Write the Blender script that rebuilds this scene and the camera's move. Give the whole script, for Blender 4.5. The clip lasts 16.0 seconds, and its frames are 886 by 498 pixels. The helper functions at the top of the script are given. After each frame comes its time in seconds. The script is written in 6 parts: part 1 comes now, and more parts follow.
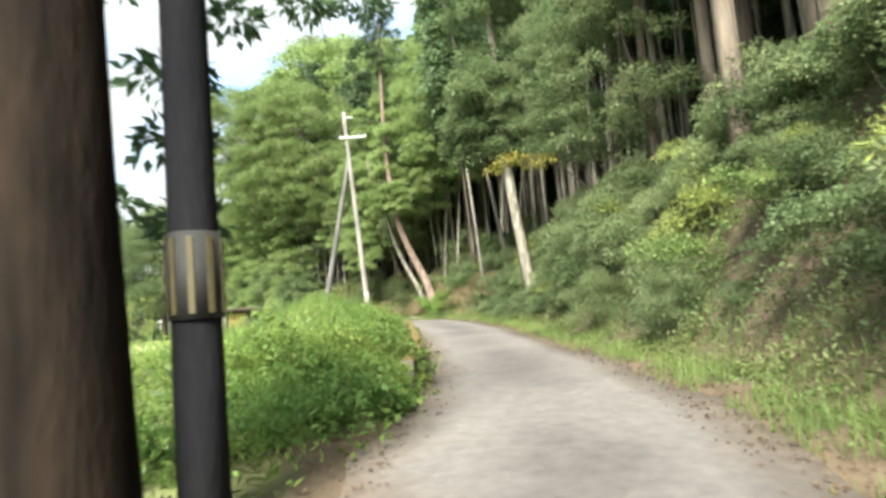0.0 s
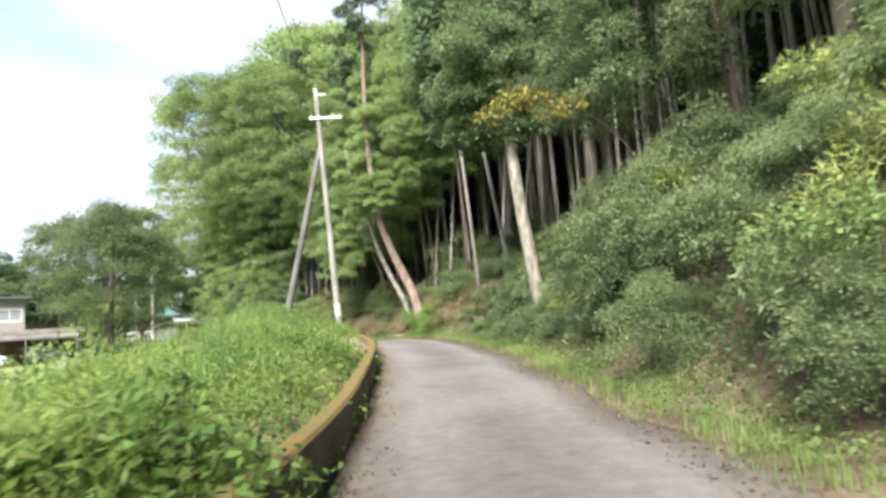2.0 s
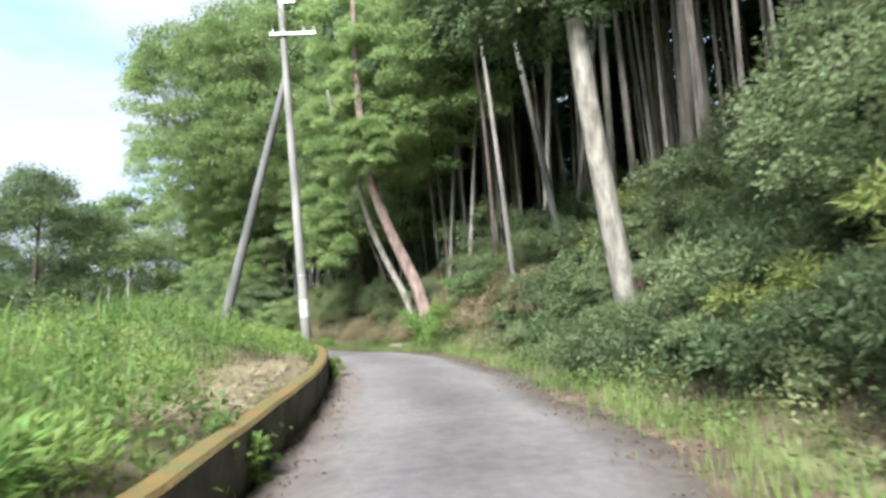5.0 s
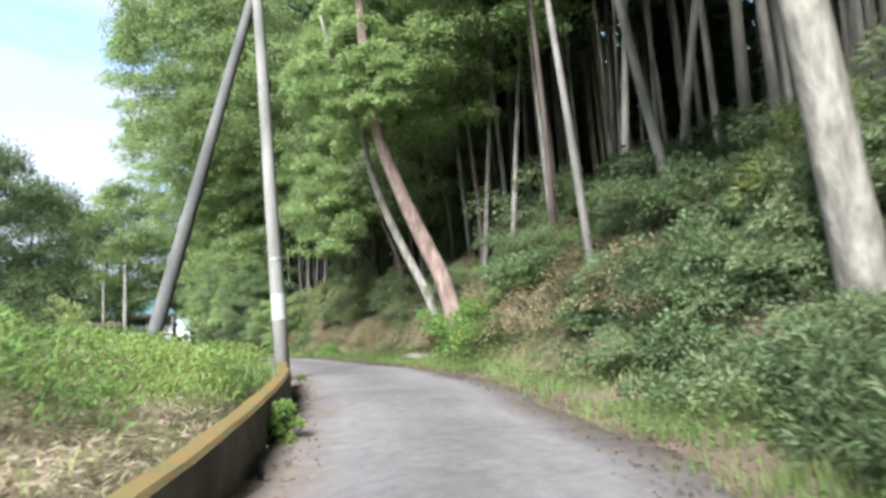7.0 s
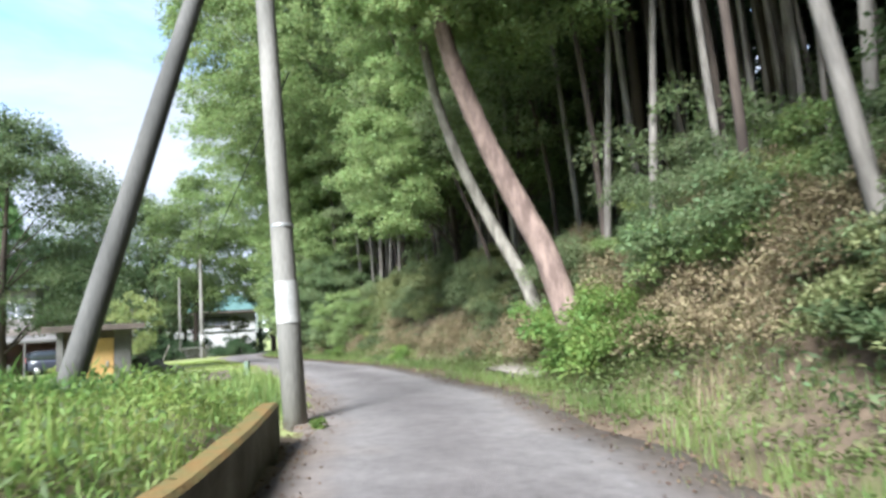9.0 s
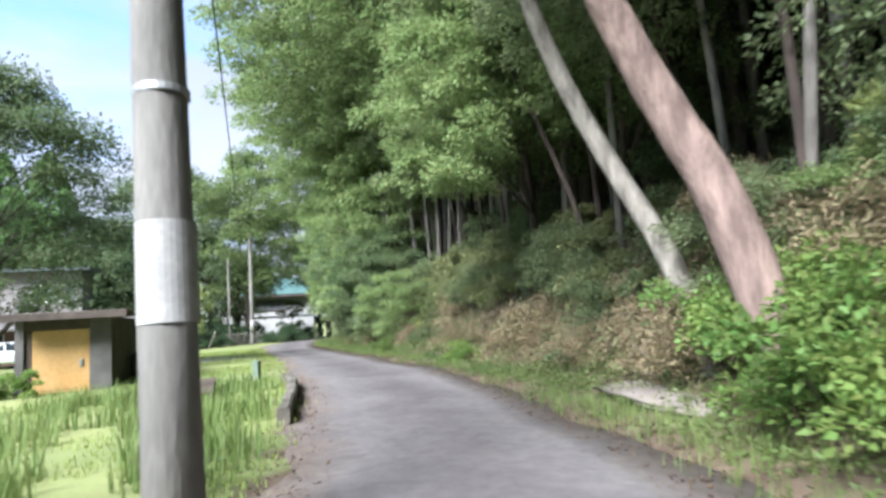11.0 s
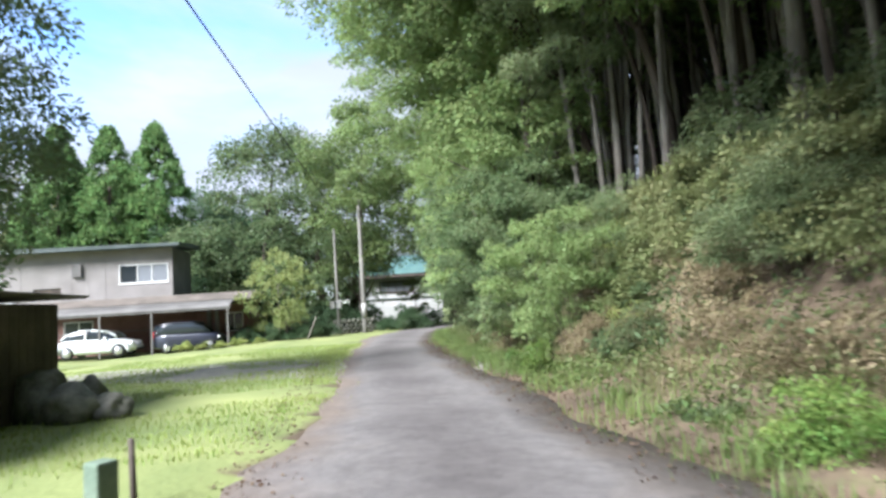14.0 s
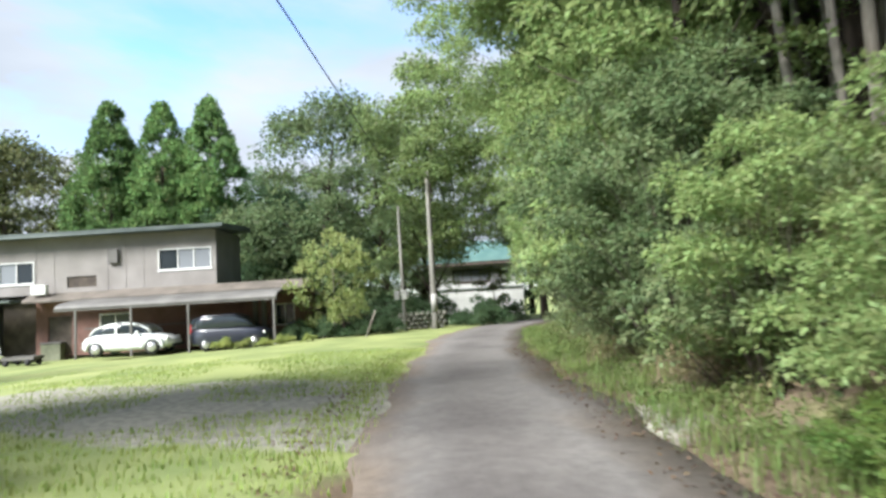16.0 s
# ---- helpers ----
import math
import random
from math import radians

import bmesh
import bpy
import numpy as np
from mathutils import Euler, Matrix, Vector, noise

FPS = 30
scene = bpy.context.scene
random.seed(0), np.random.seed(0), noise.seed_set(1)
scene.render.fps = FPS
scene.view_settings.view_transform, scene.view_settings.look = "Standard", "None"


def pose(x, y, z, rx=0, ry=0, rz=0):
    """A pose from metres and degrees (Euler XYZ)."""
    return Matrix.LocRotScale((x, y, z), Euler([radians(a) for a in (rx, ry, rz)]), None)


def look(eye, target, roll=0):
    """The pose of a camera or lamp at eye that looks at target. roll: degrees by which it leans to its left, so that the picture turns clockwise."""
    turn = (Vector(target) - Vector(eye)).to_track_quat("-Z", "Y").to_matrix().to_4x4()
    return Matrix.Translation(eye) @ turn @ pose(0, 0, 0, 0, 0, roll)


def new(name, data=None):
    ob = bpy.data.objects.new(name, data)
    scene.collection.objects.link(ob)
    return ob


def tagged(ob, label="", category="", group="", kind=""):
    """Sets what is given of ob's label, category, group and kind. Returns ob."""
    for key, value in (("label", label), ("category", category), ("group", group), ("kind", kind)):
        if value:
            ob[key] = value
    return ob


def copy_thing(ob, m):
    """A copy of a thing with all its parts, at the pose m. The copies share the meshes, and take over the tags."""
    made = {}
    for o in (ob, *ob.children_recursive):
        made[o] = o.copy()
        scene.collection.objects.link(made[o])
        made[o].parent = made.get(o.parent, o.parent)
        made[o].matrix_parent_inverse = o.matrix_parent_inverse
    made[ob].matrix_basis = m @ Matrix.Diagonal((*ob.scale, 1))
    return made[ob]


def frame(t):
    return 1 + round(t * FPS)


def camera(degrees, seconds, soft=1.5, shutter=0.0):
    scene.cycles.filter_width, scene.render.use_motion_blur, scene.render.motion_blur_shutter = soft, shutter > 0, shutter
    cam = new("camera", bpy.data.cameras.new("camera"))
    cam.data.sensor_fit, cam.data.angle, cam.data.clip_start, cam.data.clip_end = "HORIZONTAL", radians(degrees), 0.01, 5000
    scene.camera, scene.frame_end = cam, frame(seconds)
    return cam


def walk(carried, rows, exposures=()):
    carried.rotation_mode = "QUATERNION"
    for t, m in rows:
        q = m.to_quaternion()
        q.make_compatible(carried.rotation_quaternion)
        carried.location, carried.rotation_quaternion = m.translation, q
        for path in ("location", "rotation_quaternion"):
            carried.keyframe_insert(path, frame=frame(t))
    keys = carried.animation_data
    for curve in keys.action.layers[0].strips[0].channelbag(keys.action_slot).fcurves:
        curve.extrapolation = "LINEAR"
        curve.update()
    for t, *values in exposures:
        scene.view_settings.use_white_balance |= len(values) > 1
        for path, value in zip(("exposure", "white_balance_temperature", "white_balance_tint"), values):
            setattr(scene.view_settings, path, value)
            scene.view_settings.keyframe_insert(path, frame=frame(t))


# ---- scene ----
cam = camera(72.0, 16.0, soft=3.0, shutter=0.4)
PATH = [
    (0, (2.237, -33.226, 0.261), (3.483, -13.363, 2.230), -4.8),
    (0.5, (2.453, -31.848, 0.278), (3.748, -11.999, 2.368), -4.1),
    (1, (2.676, -30.486, 0.301), (3.969, -10.667, 2.650), -4.2),
    (1.5, (2.923, -29.001, 0.349), (4.184, -9.202, 2.879), -4.2),
    (2, (3.157, -27.442, 0.393), (4.379, -7.623, 2.791), -4.0),
    (2.5, (3.353, -26.034, 0.381), (4.456, -6.203, 2.728), -3.6),
    (3, (3.514, -24.640, 0.359), (4.457, -4.808, 2.767), -3.4),
    (3.5, (3.649, -23.143, 0.340), (4.411, -3.315, 2.846), -3.0),
    (4, (3.740, -21.650, 0.398), (4.412, -1.821, 2.914), -3.1),
    (6.5, (3.611, -14.159, 0.622), (4.133, 5.669, 3.186), -3.2),
    (7, (3.591, -12.715, 0.686), (3.433, 7.124, 3.216), -3.2),
    (7.5, (3.561, -11.349, 0.718), (2.653, 8.469, 3.252), -3.4),
    (8, (3.497, -9.939, 0.764), (1.639, 9.809, 3.323), -3.8),
    (8.5, (3.354, -8.654, 0.830), (0.916, 11.036, 3.356), -3.9),
    (9, (3.206, -7.434, 0.882), (0.207, 12.189, 3.326), -3.7),
    (11.5, (1.796, -1.140, 1.000), (-3.979, 17.910, 2.931), -3.7),
    (12, (1.239, 0.626, 0.982), (-5.345, 19.425, 2.782), -4.1),
    (12.5, (0.625, 2.206, 0.953), (-6.729, 20.724, 2.691), -4.3),
    (13, (-0.075, 3.818, 0.905), (-8.147, 22.034, 2.643), -4.5),
    (13.5, (-0.797, 5.282, 0.912), (-9.429, 23.236, 2.689), -4.1),
    (14, (-1.572, 6.747, 0.997), (-10.797, 24.407, 2.735), -3.7),
    (14.5, (-2.283, 8.231, 0.983), (-12.257, 25.480, 2.711), -3.8),
    (15, (-3.152, 9.555, 0.977), (-13.650, 26.493, 2.675), -3.5),
    (15.5, (-4.020, 10.796, 0.981), (-14.994, 27.436, 2.621), -3.4),
    (16, (-4.975, 11.948, 0.988), (-16.282, 28.366, 2.597), -3.4),
]
walk(cam, [(t, look(eye, target, roll)) for t, eye, target, roll in PATH], [(0, 2.3, 6700, 2), (1, 2.22, 6600, 8), (3, 2.07, 6100, 8), (9, 2.02, 5700, 9), (11.5, 1.88, 5600, 12), (13, 1.98, 5600, 12), (16, 1.76, 6050, 7)])

# ---- sky and sun ----
SUN_ELEV, SUN_AZ = 42.0, 198.0      # degrees; azimuth clockwise from +y
world = bpy.data.worlds.new("sky")
scene.world = world
world.use_nodes = True
wn, wl = world.node_tree.nodes, world.node_tree.links
wn.clear()
w_out = wn.new("ShaderNodeOutputWorld")
w_bg = wn.new("ShaderNodeBackground")
w_sky = wn.new("ShaderNodeTexSky")
w_sky.sky_type, w_sky.sun_disc = "NISHITA", False
w_sky.dust_density, w_sky.ozone_density = 0.3, 4.0
w_sky.sun_elevation, w_sky.sun_rotation = radians(SUN_ELEV), radians(SUN_AZ)
w_tc = wn.new("ShaderNodeTexCoord")
w_map = wn.new("ShaderNodeMapping")
w_map.inputs["Scale"].default_value = (1.0, 1.0, 3.4)
w_noise = wn.new("ShaderNodeTexNoise")
w_noise.inputs["Scale"].default_value, w_noise.inputs["Detail"].default_value = 1.7, 7.0
w_noise.inputs["Roughness"].default_value, w_noise.inputs["Distortion"].default_value = 0.55, 0.4
w_ramp = wn.new("ShaderNodeValToRGB")
w_ramp.color_ramp.elements[0].position, w_ramp.color_ramp.elements[1].position = 0.33, 0.52
w_shade = wn.new("ShaderNodeTexNoise")
w_shade.inputs["Scale"].default_value, w_shade.inputs["Detail"].default_value = 2.6, 5.0
w_cloud = wn.new("ShaderNodeMix")
w_cloud.data_type = "RGBA"
w_cloud.inputs[6].default_value, w_cloud.inputs[7].default_value = (1.3, 1.4, 1.58, 1), (2.3, 2.35, 2.48, 1)
w_mix = wn.new("ShaderNodeMix")
w_mix.data_type = "RGBA"
wl.new(w_tc.outputs["Generated"], w_map.inputs["Vector"])
wl.new(w_map.outputs["Vector"], w_noise.inputs["Vector"])
wl.new(w_map.outputs["Vector"], w_shade.inputs["Vector"])
wl.new(w_noise.outputs["Fac"], w_ramp.inputs["Fac"])
wl.new(w_shade.outputs["Fac"], w_cloud.inputs[0])
wl.new(w_ramp.outputs["Color"], w_mix.inputs[0])
wl.new(w_sky.outputs["Color"], w_mix.inputs[6])
wl.new(w_cloud.outputs[2], w_mix.inputs[7])
wl.new(w_mix.outputs[2], w_bg.inputs["Color"])
w_bg.inputs["Strength"].default_value = 0.14
wl.new(w_bg.outputs["Background"], w_out.inputs["Surface"])
sun_data = bpy.data.lights.new("sun", "SUN")
sun_data.energy, sun_data.angle, sun_data.color = 5.0, radians(24.0), (1.0, 0.95, 0.87)
sun = new("sun", sun_data)
az, el = radians(SUN_AZ), radians(SUN_ELEV)
sun.matrix_world = look((40 * math.sin(az) * math.cos(el), 40 * math.cos(az) * math.cos(el), 40 * math.sin(el)), (0, 0, 0))


# ---- materials ----
def mat(name, c1, c2, scale=3.0, rough=0.85, bump=0.3, fine=40.0, c3=None, island=0.0, metal=0.0, spec=0.3, bump_scale=None, trans=0.0, stretch=(1, 1, 1)):
    """A base of two mixed colours at two scales, with relief. island: how far each loose piece or object varies."""
    m = bpy.data.materials.new(name)
    m.use_nodes = True
    n, l = m.node_tree.nodes, m.node_tree.links
    b = n["Principled BSDF"]
    tc = n.new("ShaderNodeTexCoord")
    mp = n.new("ShaderNodeMapping")
    mp.inputs["Scale"].default_value = stretch
    l.new(tc.outputs["Object"], mp.inputs["Vector"])
    big, small = n.new("ShaderNodeTexNoise"), n.new("ShaderNodeTexNoise")
    big.inputs["Scale"].default_value, big.inputs["Detail"].default_value = scale, 6
    small.inputs["Scale"].default_value, small.inputs["Detail"].default_value = fine, 4
    for x in (big, small):
        l.new(mp.outputs["Vector"], x.inputs["Vector"])
    r = n.new("ShaderNodeValToRGB")
    e = r.color_ramp.elements
    e[0].position, e[1].position = 0.36, 0.66
    e[0].color, e[1].color = (*c1, 1), (*c2, 1)
    if c3:
        x = e.new(0.8)
        x.color = (*c3, 1)
    l.new(big.outputs["Fac"], r.inputs["Fac"])
    hsv = n.new("ShaderNodeHueSaturation")
    l.new(r.outputs["Color"], hsv.inputs["Color"])
    val = n.new("ShaderNodeMapRange")
    val.inputs["To Min"].default_value, val.inputs["To Max"].default_value = 0.72, 1.28
    l.new(small.outputs["Fac"], val.inputs["Value"])
    if island:
        geo, oi = n.new("ShaderNodeNewGeometry"), n.new("ShaderNodeObjectInfo")
        add = n.new("ShaderNodeMath")
        add.operation = "ADD"
        l.new(geo.outputs["Random Per Island"], add.inputs[0])
        l.new(oi.outputs["Random"], add.inputs[1])
        vr = n.new("ShaderNodeMapRange")
        vr.inputs["From Max"].default_value = 2.0
        vr.inputs["To Min"].default_value, vr.inputs["To Max"].default_value = 1 - island, 1 + island
        l.new(add.outputs[0], vr.inputs["Value"])
        mul = n.new("ShaderNodeMath")
        mul.operation = "MULTIPLY"
        l.new(vr.outputs[0], mul.inputs[0])
        l.new(val.outputs[0], mul.inputs[1])
        l.new(mul.outputs[0], hsv.inputs["Value"])
        hr = n.new("ShaderNodeMapRange")
        hr.inputs["To Min"].default_value, hr.inputs["To Max"].default_value = 0.5 - 0.05 * island, 0.5 + 0.05 * island
        l.new(geo.outputs["Random Per Island"], hr.inputs["Value"])
        l.new(hr.outputs[0], hsv.inputs["Hue"])
    else:
        l.new(val.outputs[0], hsv.inputs["Value"])
    l.new(hsv.outputs["Color"], b.inputs["Base Color"])
    b.inputs["Roughness"].default_value, b.inputs["Metallic"].default_value = rough, metal
    b.inputs["Specular IOR Level"].default_value = spec
    if bump:
        bp = n.new("ShaderNodeBump")
        bp.inputs["Strength"].default_value, bp.inputs["Distance"].default_value = bump, 0.02
        l.new(small.outputs["Fac"], bp.inputs["Height"])
        l.new(bp.outputs["Normal"], b.inputs["Normal"])
    if trans:
        t = n.new("ShaderNodeBsdfTranslucent")
        l.new(hsv.outputs["Color"], t.inputs["Color"])
        mx = n.new("ShaderNodeMixShader")
        mx.inputs["Fac"].default_value = trans
        l.new(b.outputs[0], mx.inputs[1])
        l.new(t.outputs[0], mx.inputs[2])
        l.new(mx.outputs[0], n["Material Output"].inputs["Surface"])
    return m


def leaf(name, c1, c2, scale=0.6, trans=0.4, island=0.45, rough=0.6):
    return mat(name, c1, c2, scale=scale, rough=rough, bump=0, fine=6.0, island=island, trans=trans, spec=0.3)


def lane_material():
    """Asphalt with paler wheel tracks and earth washed over its edges."""
    m = mat("worn_lane", (0.074, 0.066, 0.065), (0.116, 0.105, 0.102), 0.45, 0.9, 0.6, 70.0)
    n, l = m.node_tree.nodes, m.node_tree.links
    b = n["Principled BSDF"]
    col = b.inputs["Base Color"].links[0].from_socket
    tc = n.new("ShaderNodeTexCoord")
    ragged = n.new("ShaderNodeTexNoise")
    ragged.inputs["Scale"].default_value, ragged.inputs["Detail"].default_value = 1.3, 8
    l.new(tc.outputs["Object"], ragged.inputs["Vector"])
    patchy = n.new("ShaderNodeTexNoise")
    patchy.inputs["Scale"].default_value, patchy.inputs["Detail"].default_value, patchy.inputs["Roughness"].default_value = 7.0, 9, 0.7
    l.new(tc.outputs["Object"], patchy.inputs["Vector"])
    worn = n.new("ShaderNodeMapRange")
    worn.inputs["From Min"].default_value, worn.inputs["From Max"].default_value = 0.3, 0.7
    worn.inputs["To Min"].default_value, worn.inputs["To Max"].default_value = 0.74, 1.2
    l.new(patchy.outputs["Fac"], worn.inputs["Value"])
    for key, c, lo, hi, most in (("track", (0.172, 0.161, 0.157), 0.9, 1.9, 0.6), ("edge", (0.105, 0.083, 0.067), 0.84, 1.4, 0.9)):
        at = n.new("ShaderNodeAttribute")
        at.attribute_name = key
        add = n.new("ShaderNodeMath")
        add.operation = "ADD"
        l.new(at.outputs["Fac"], add.inputs[0])
        l.new(ragged.outputs["Fac"], add.inputs[1])
        r = n.new("ShaderNodeMapRange")
        r.inputs["From Min"].default_value, r.inputs["From Max"].default_value, r.inputs["To Max"].default_value = lo, hi, most
        l.new(add.outputs[0], r.inputs["Value"])
        mx = n.new("ShaderNodeMix")
        mx.data_type = "RGBA"
        l.new(r.outputs[0], mx.inputs[0])
        l.new(col, mx.inputs[6])
        mx.inputs[7].default_value = (*c, 1)
        col = mx.outputs[2]
    tone = n.new("ShaderNodeHueSaturation")
    l.new(worn.outputs[0], tone.inputs["Value"])
    l.new(col, tone.inputs["Color"])
    l.new(tone.outputs["Color"], b.inputs["Base Color"])
    return m


M_LANE = lane_material()
def land_material():
    """Earth, grass and gravel, mixed along ragged borders."""
    m = mat("field_and_earth", (0.065, 0.048, 0.032), (0.115, 0.084, 0.057), 1.2, 0.95, 0.7, 14.0)
    n, l = m.node_tree.nodes, m.node_tree.links
    b = n["Principled BSDF"]
    col = b.inputs["Base Color"].links[0].from_socket
    tc = n.new("ShaderNodeTexCoord")
    ragged = n.new("ShaderNodeTexNoise")
    ragged.inputs["Scale"].default_value, ragged.inputs["Detail"].default_value = 1.1, 8
    l.new(tc.outputs["Object"], ragged.inputs["Vector"])
    for key, c1, c2, scale in (("grass", (0.115, 0.145, 0.05), (0.205, 0.225, 0.085), 0.5), ("gravel", (0.14, 0.132, 0.112), (0.25, 0.238, 0.205), 9.0)):
        at = n.new("ShaderNodeAttribute")
        at.attribute_name = key
        add = n.new("ShaderNodeMath")
        add.operation = "ADD"
        l.new(at.outputs["Fac"], add.inputs[0])
        l.new(ragged.outputs["Fac"], add.inputs[1])
        edge = n.new("ShaderNodeMapRange")
        edge.inputs["From Min"].default_value, edge.inputs["From Max"].default_value = 0.85, 1.15
        l.new(add.outputs[0], edge.inputs["Value"])
        tone = n.new("ShaderNodeTexNoise")
        tone.inputs["Scale"].default_value, tone.inputs["Detail"].default_value = scale, 8
        l.new(tc.outputs["Object"], tone.inputs["Vector"])
        r = n.new("ShaderNodeValToRGB")
        r.color_ramp.elements[0].position, r.color_ramp.elements[1].position = 0.35, 0.65
        r.color_ramp.elements[0].color, r.color_ramp.elements[1].color = (*c1, 1), (*c2, 1)
        l.new(tone.outputs["Fac"], r.inputs["Fac"])
        mx = n.new("ShaderNodeMix")
        mx.data_type = "RGBA"
        l.new(edge.outputs[0], mx.inputs[0])
        l.new(col, mx.inputs[6])
        l.new(r.outputs["Color"], mx.inputs[7])
        col = mx.outputs[2]
    l.new(col, b.inputs["Base Color"])
    return m


M_LAND = land_material()
M_CONC = mat("weathered_concrete", (0.06, 0.054, 0.042), (0.135, 0.123, 0.10), 2.2, 0.9, 0.4, 30.0)
M_MOSS = mat("mossy_concrete", (0.125, 0.072, 0.022), (0.08, 0.078, 0.026), 5.0, 0.95, 0.6, 40.0)
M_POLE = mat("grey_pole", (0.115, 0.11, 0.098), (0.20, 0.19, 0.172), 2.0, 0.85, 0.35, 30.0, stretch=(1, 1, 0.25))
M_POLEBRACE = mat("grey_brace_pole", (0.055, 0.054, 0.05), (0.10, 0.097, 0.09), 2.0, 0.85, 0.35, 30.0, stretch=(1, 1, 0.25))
# near pole only: pole grey taken almost to black to carry its shade
M_POLESHADE = mat("dark_shaded_pole", (0.008, 0.008, 0.010), (0.016, 0.016, 0.018), 2.0, 0.95, 0.35, 30.0, spec=0.05, stretch=(1, 1, 0.25))
M_BARK = mat("dark_bark", (0.035, 0.027, 0.022), (0.075, 0.058, 0.047), 4.0, 0.95, 0.9, 24.0, stretch=(1, 1, 0.2))
# near trunk's bark: its shaded side is put into the near-black colour
M_BARKSHADE = mat("dark_shaded_bark", (0.005, 0.004, 0.0036), (0.017, 0.012, 0.009), 4.0, 0.95, 0.9, 24.0, spec=0.05, stretch=(1, 1, 0.2))
M_BARKGREY = mat("grey_bark", (0.115, 0.10, 0.085), (0.23, 0.21, 0.18), 3.0, 0.9, 0.6, 22.0, stretch=(1, 1, 0.25))
M_BARKPALE = mat("pale_bark", (0.10, 0.09, 0.074), (0.235, 0.215, 0.18), 7.0, 0.9, 0.9, 26.0, stretch=(1, 1, 0.3))
M_BARKTHIN = mat("thin_grey_bark", (0.105, 0.095, 0.083), (0.215, 0.195, 0.172), 5.0, 0.9, 0.6, 24.0, stretch=(1, 1, 0.25))
M_BARKRED = mat("reddish_pine_bark", (0.095, 0.066, 0.055), (0.20, 0.145, 0.12), 7.0, 0.9, 1.0, 26.0, stretch=(1, 1, 0.3))
L_BRIGHT = leaf("bright_leaves", (0.155, 0.215, 0.076), (0.235, 0.30, 0.122), trans=0.58)
L_MID = leaf("green_leaves", (0.095, 0.138, 0.062), (0.155, 0.20, 0.094), trans=0.58)
L_DARK = leaf("dark_leaves", (0.055, 0.095, 0.047), (0.095, 0.145, 0.07), trans=0.58)
L_CEDAR = leaf("cedar_needles", (0.065, 0.10, 0.052), (0.105, 0.15, 0.074), trans=0.58)
L_WEED = leaf("fresh_weeds", (0.095, 0.17, 0.042), (0.25, 0.325, 0.088), trans=0.58)
L_VERGE = leaf("verge_green_leaves", (0.105, 0.152, 0.045), (0.175, 0.225, 0.072), trans=0.5)
L_FIELD = leaf("field_grass_blades", (0.165, 0.215, 0.055), (0.25, 0.305, 0.085), trans=0.5)
L_DULL = leaf("dull_green_leaves", (0.11, 0.135, 0.05), (0.19, 0.20, 0.09))
L_OLIVE = leaf("olive_green_leaves", (0.125, 0.165, 0.075), (0.20, 0.24, 0.12), trans=0.58)
L_DRY = leaf("dry_grass", (0.145, 0.118, 0.066), (0.235, 0.19, 0.112), trans=0.3)
L_STRAW = leaf("pinkish_straw", (0.23, 0.18, 0.125), (0.36, 0.29, 0.21), trans=0.2)
L_YELLOW = leaf("yellowing_leaves", (0.20, 0.18, 0.035), (0.29, 0.26, 0.06))
L_LIME = leaf("light_yellow_green_leaves", (0.18, 0.22, 0.08), (0.275, 0.31, 0.125), trans=0.58)
L_CYPRESS = leaf("cypress_sprays", (0.10, 0.175, 0.06), (0.16, 0.25, 0.09), trans=0.58)
L_PALE = leaf("pale_green_leaves", (0.18, 0.22, 0.06), (0.28, 0.30, 0.10))

# ---- mesh helpers ----
RNG = np.random.default_rng(7)


def part(name, bm, material, parent=None, label=""):
    """Links a bmesh or mesh as one mesh object, under a thing or a part."""
    if isinstance(bm, bmesh.types.BMesh):
        me = bpy.data.meshes.new(name)
        bm.to_mesh(me)
        bm.free()
    else:
        me = bm
    if material and not me.materials:
        me.materials.append(material)
    ob = new(name, me)
    ob.parent = parent
    return tagged(ob, label)


def empty(name, m, label, category, group="", kind=""):
    ob = new(name)
    ob.matrix_basis = m
    return tagged(ob, label, category, group, kind)


def box(bm, x0, x1, y0, y1, z0, z1, bevel=0.0):
    vs = [bm.verts.new((x, y, z)) for x in (x0, x1) for y in (y0, y1) for z in (z0, z1)]
    fs = [bm.faces.new([vs[i] for i in f]) for f in ((0, 1, 3, 2), (4, 6, 7, 5), (0, 4, 5, 1), (2, 3, 7, 6), (0, 2, 6, 4), (1, 5, 7, 3))]
    if bevel:
        bmesh.ops.bevel(bm, geom=list({e for f in fs for e in f.edges}), offset=bevel, segments=2, affect="EDGES", profile=0.5)
    return bm


def boxed(x0, x1, y0, y1, z0, z1, bevel=0.0):
    return box(bmesh.new(), x0, x1, y0, y1, z0, z1, bevel)


def quads_mesh(name, verts, faces, smooth=False):
    me = bpy.data.meshes.new(name)
    verts, faces = np.asarray(verts, np.float32), np.asarray(faces, np.int32)
    k = faces.shape[1]
    me.vertices.add(len(verts))
    me.vertices.foreach_set("co", verts.ravel())
    me.loops.add(faces.size)
    me.loops.foreach_set("vertex_index", faces.ravel())
    me.polygons.add(len(faces))
    me.polygons.foreach_set("loop_start", np.arange(len(faces), dtype=np.int32) * k)
    if smooth:
        me.polygons.foreach_set("use_smooth", np.ones(len(faces), bool))
    me.update(calc_edges=True)
    me.validate()
    return me


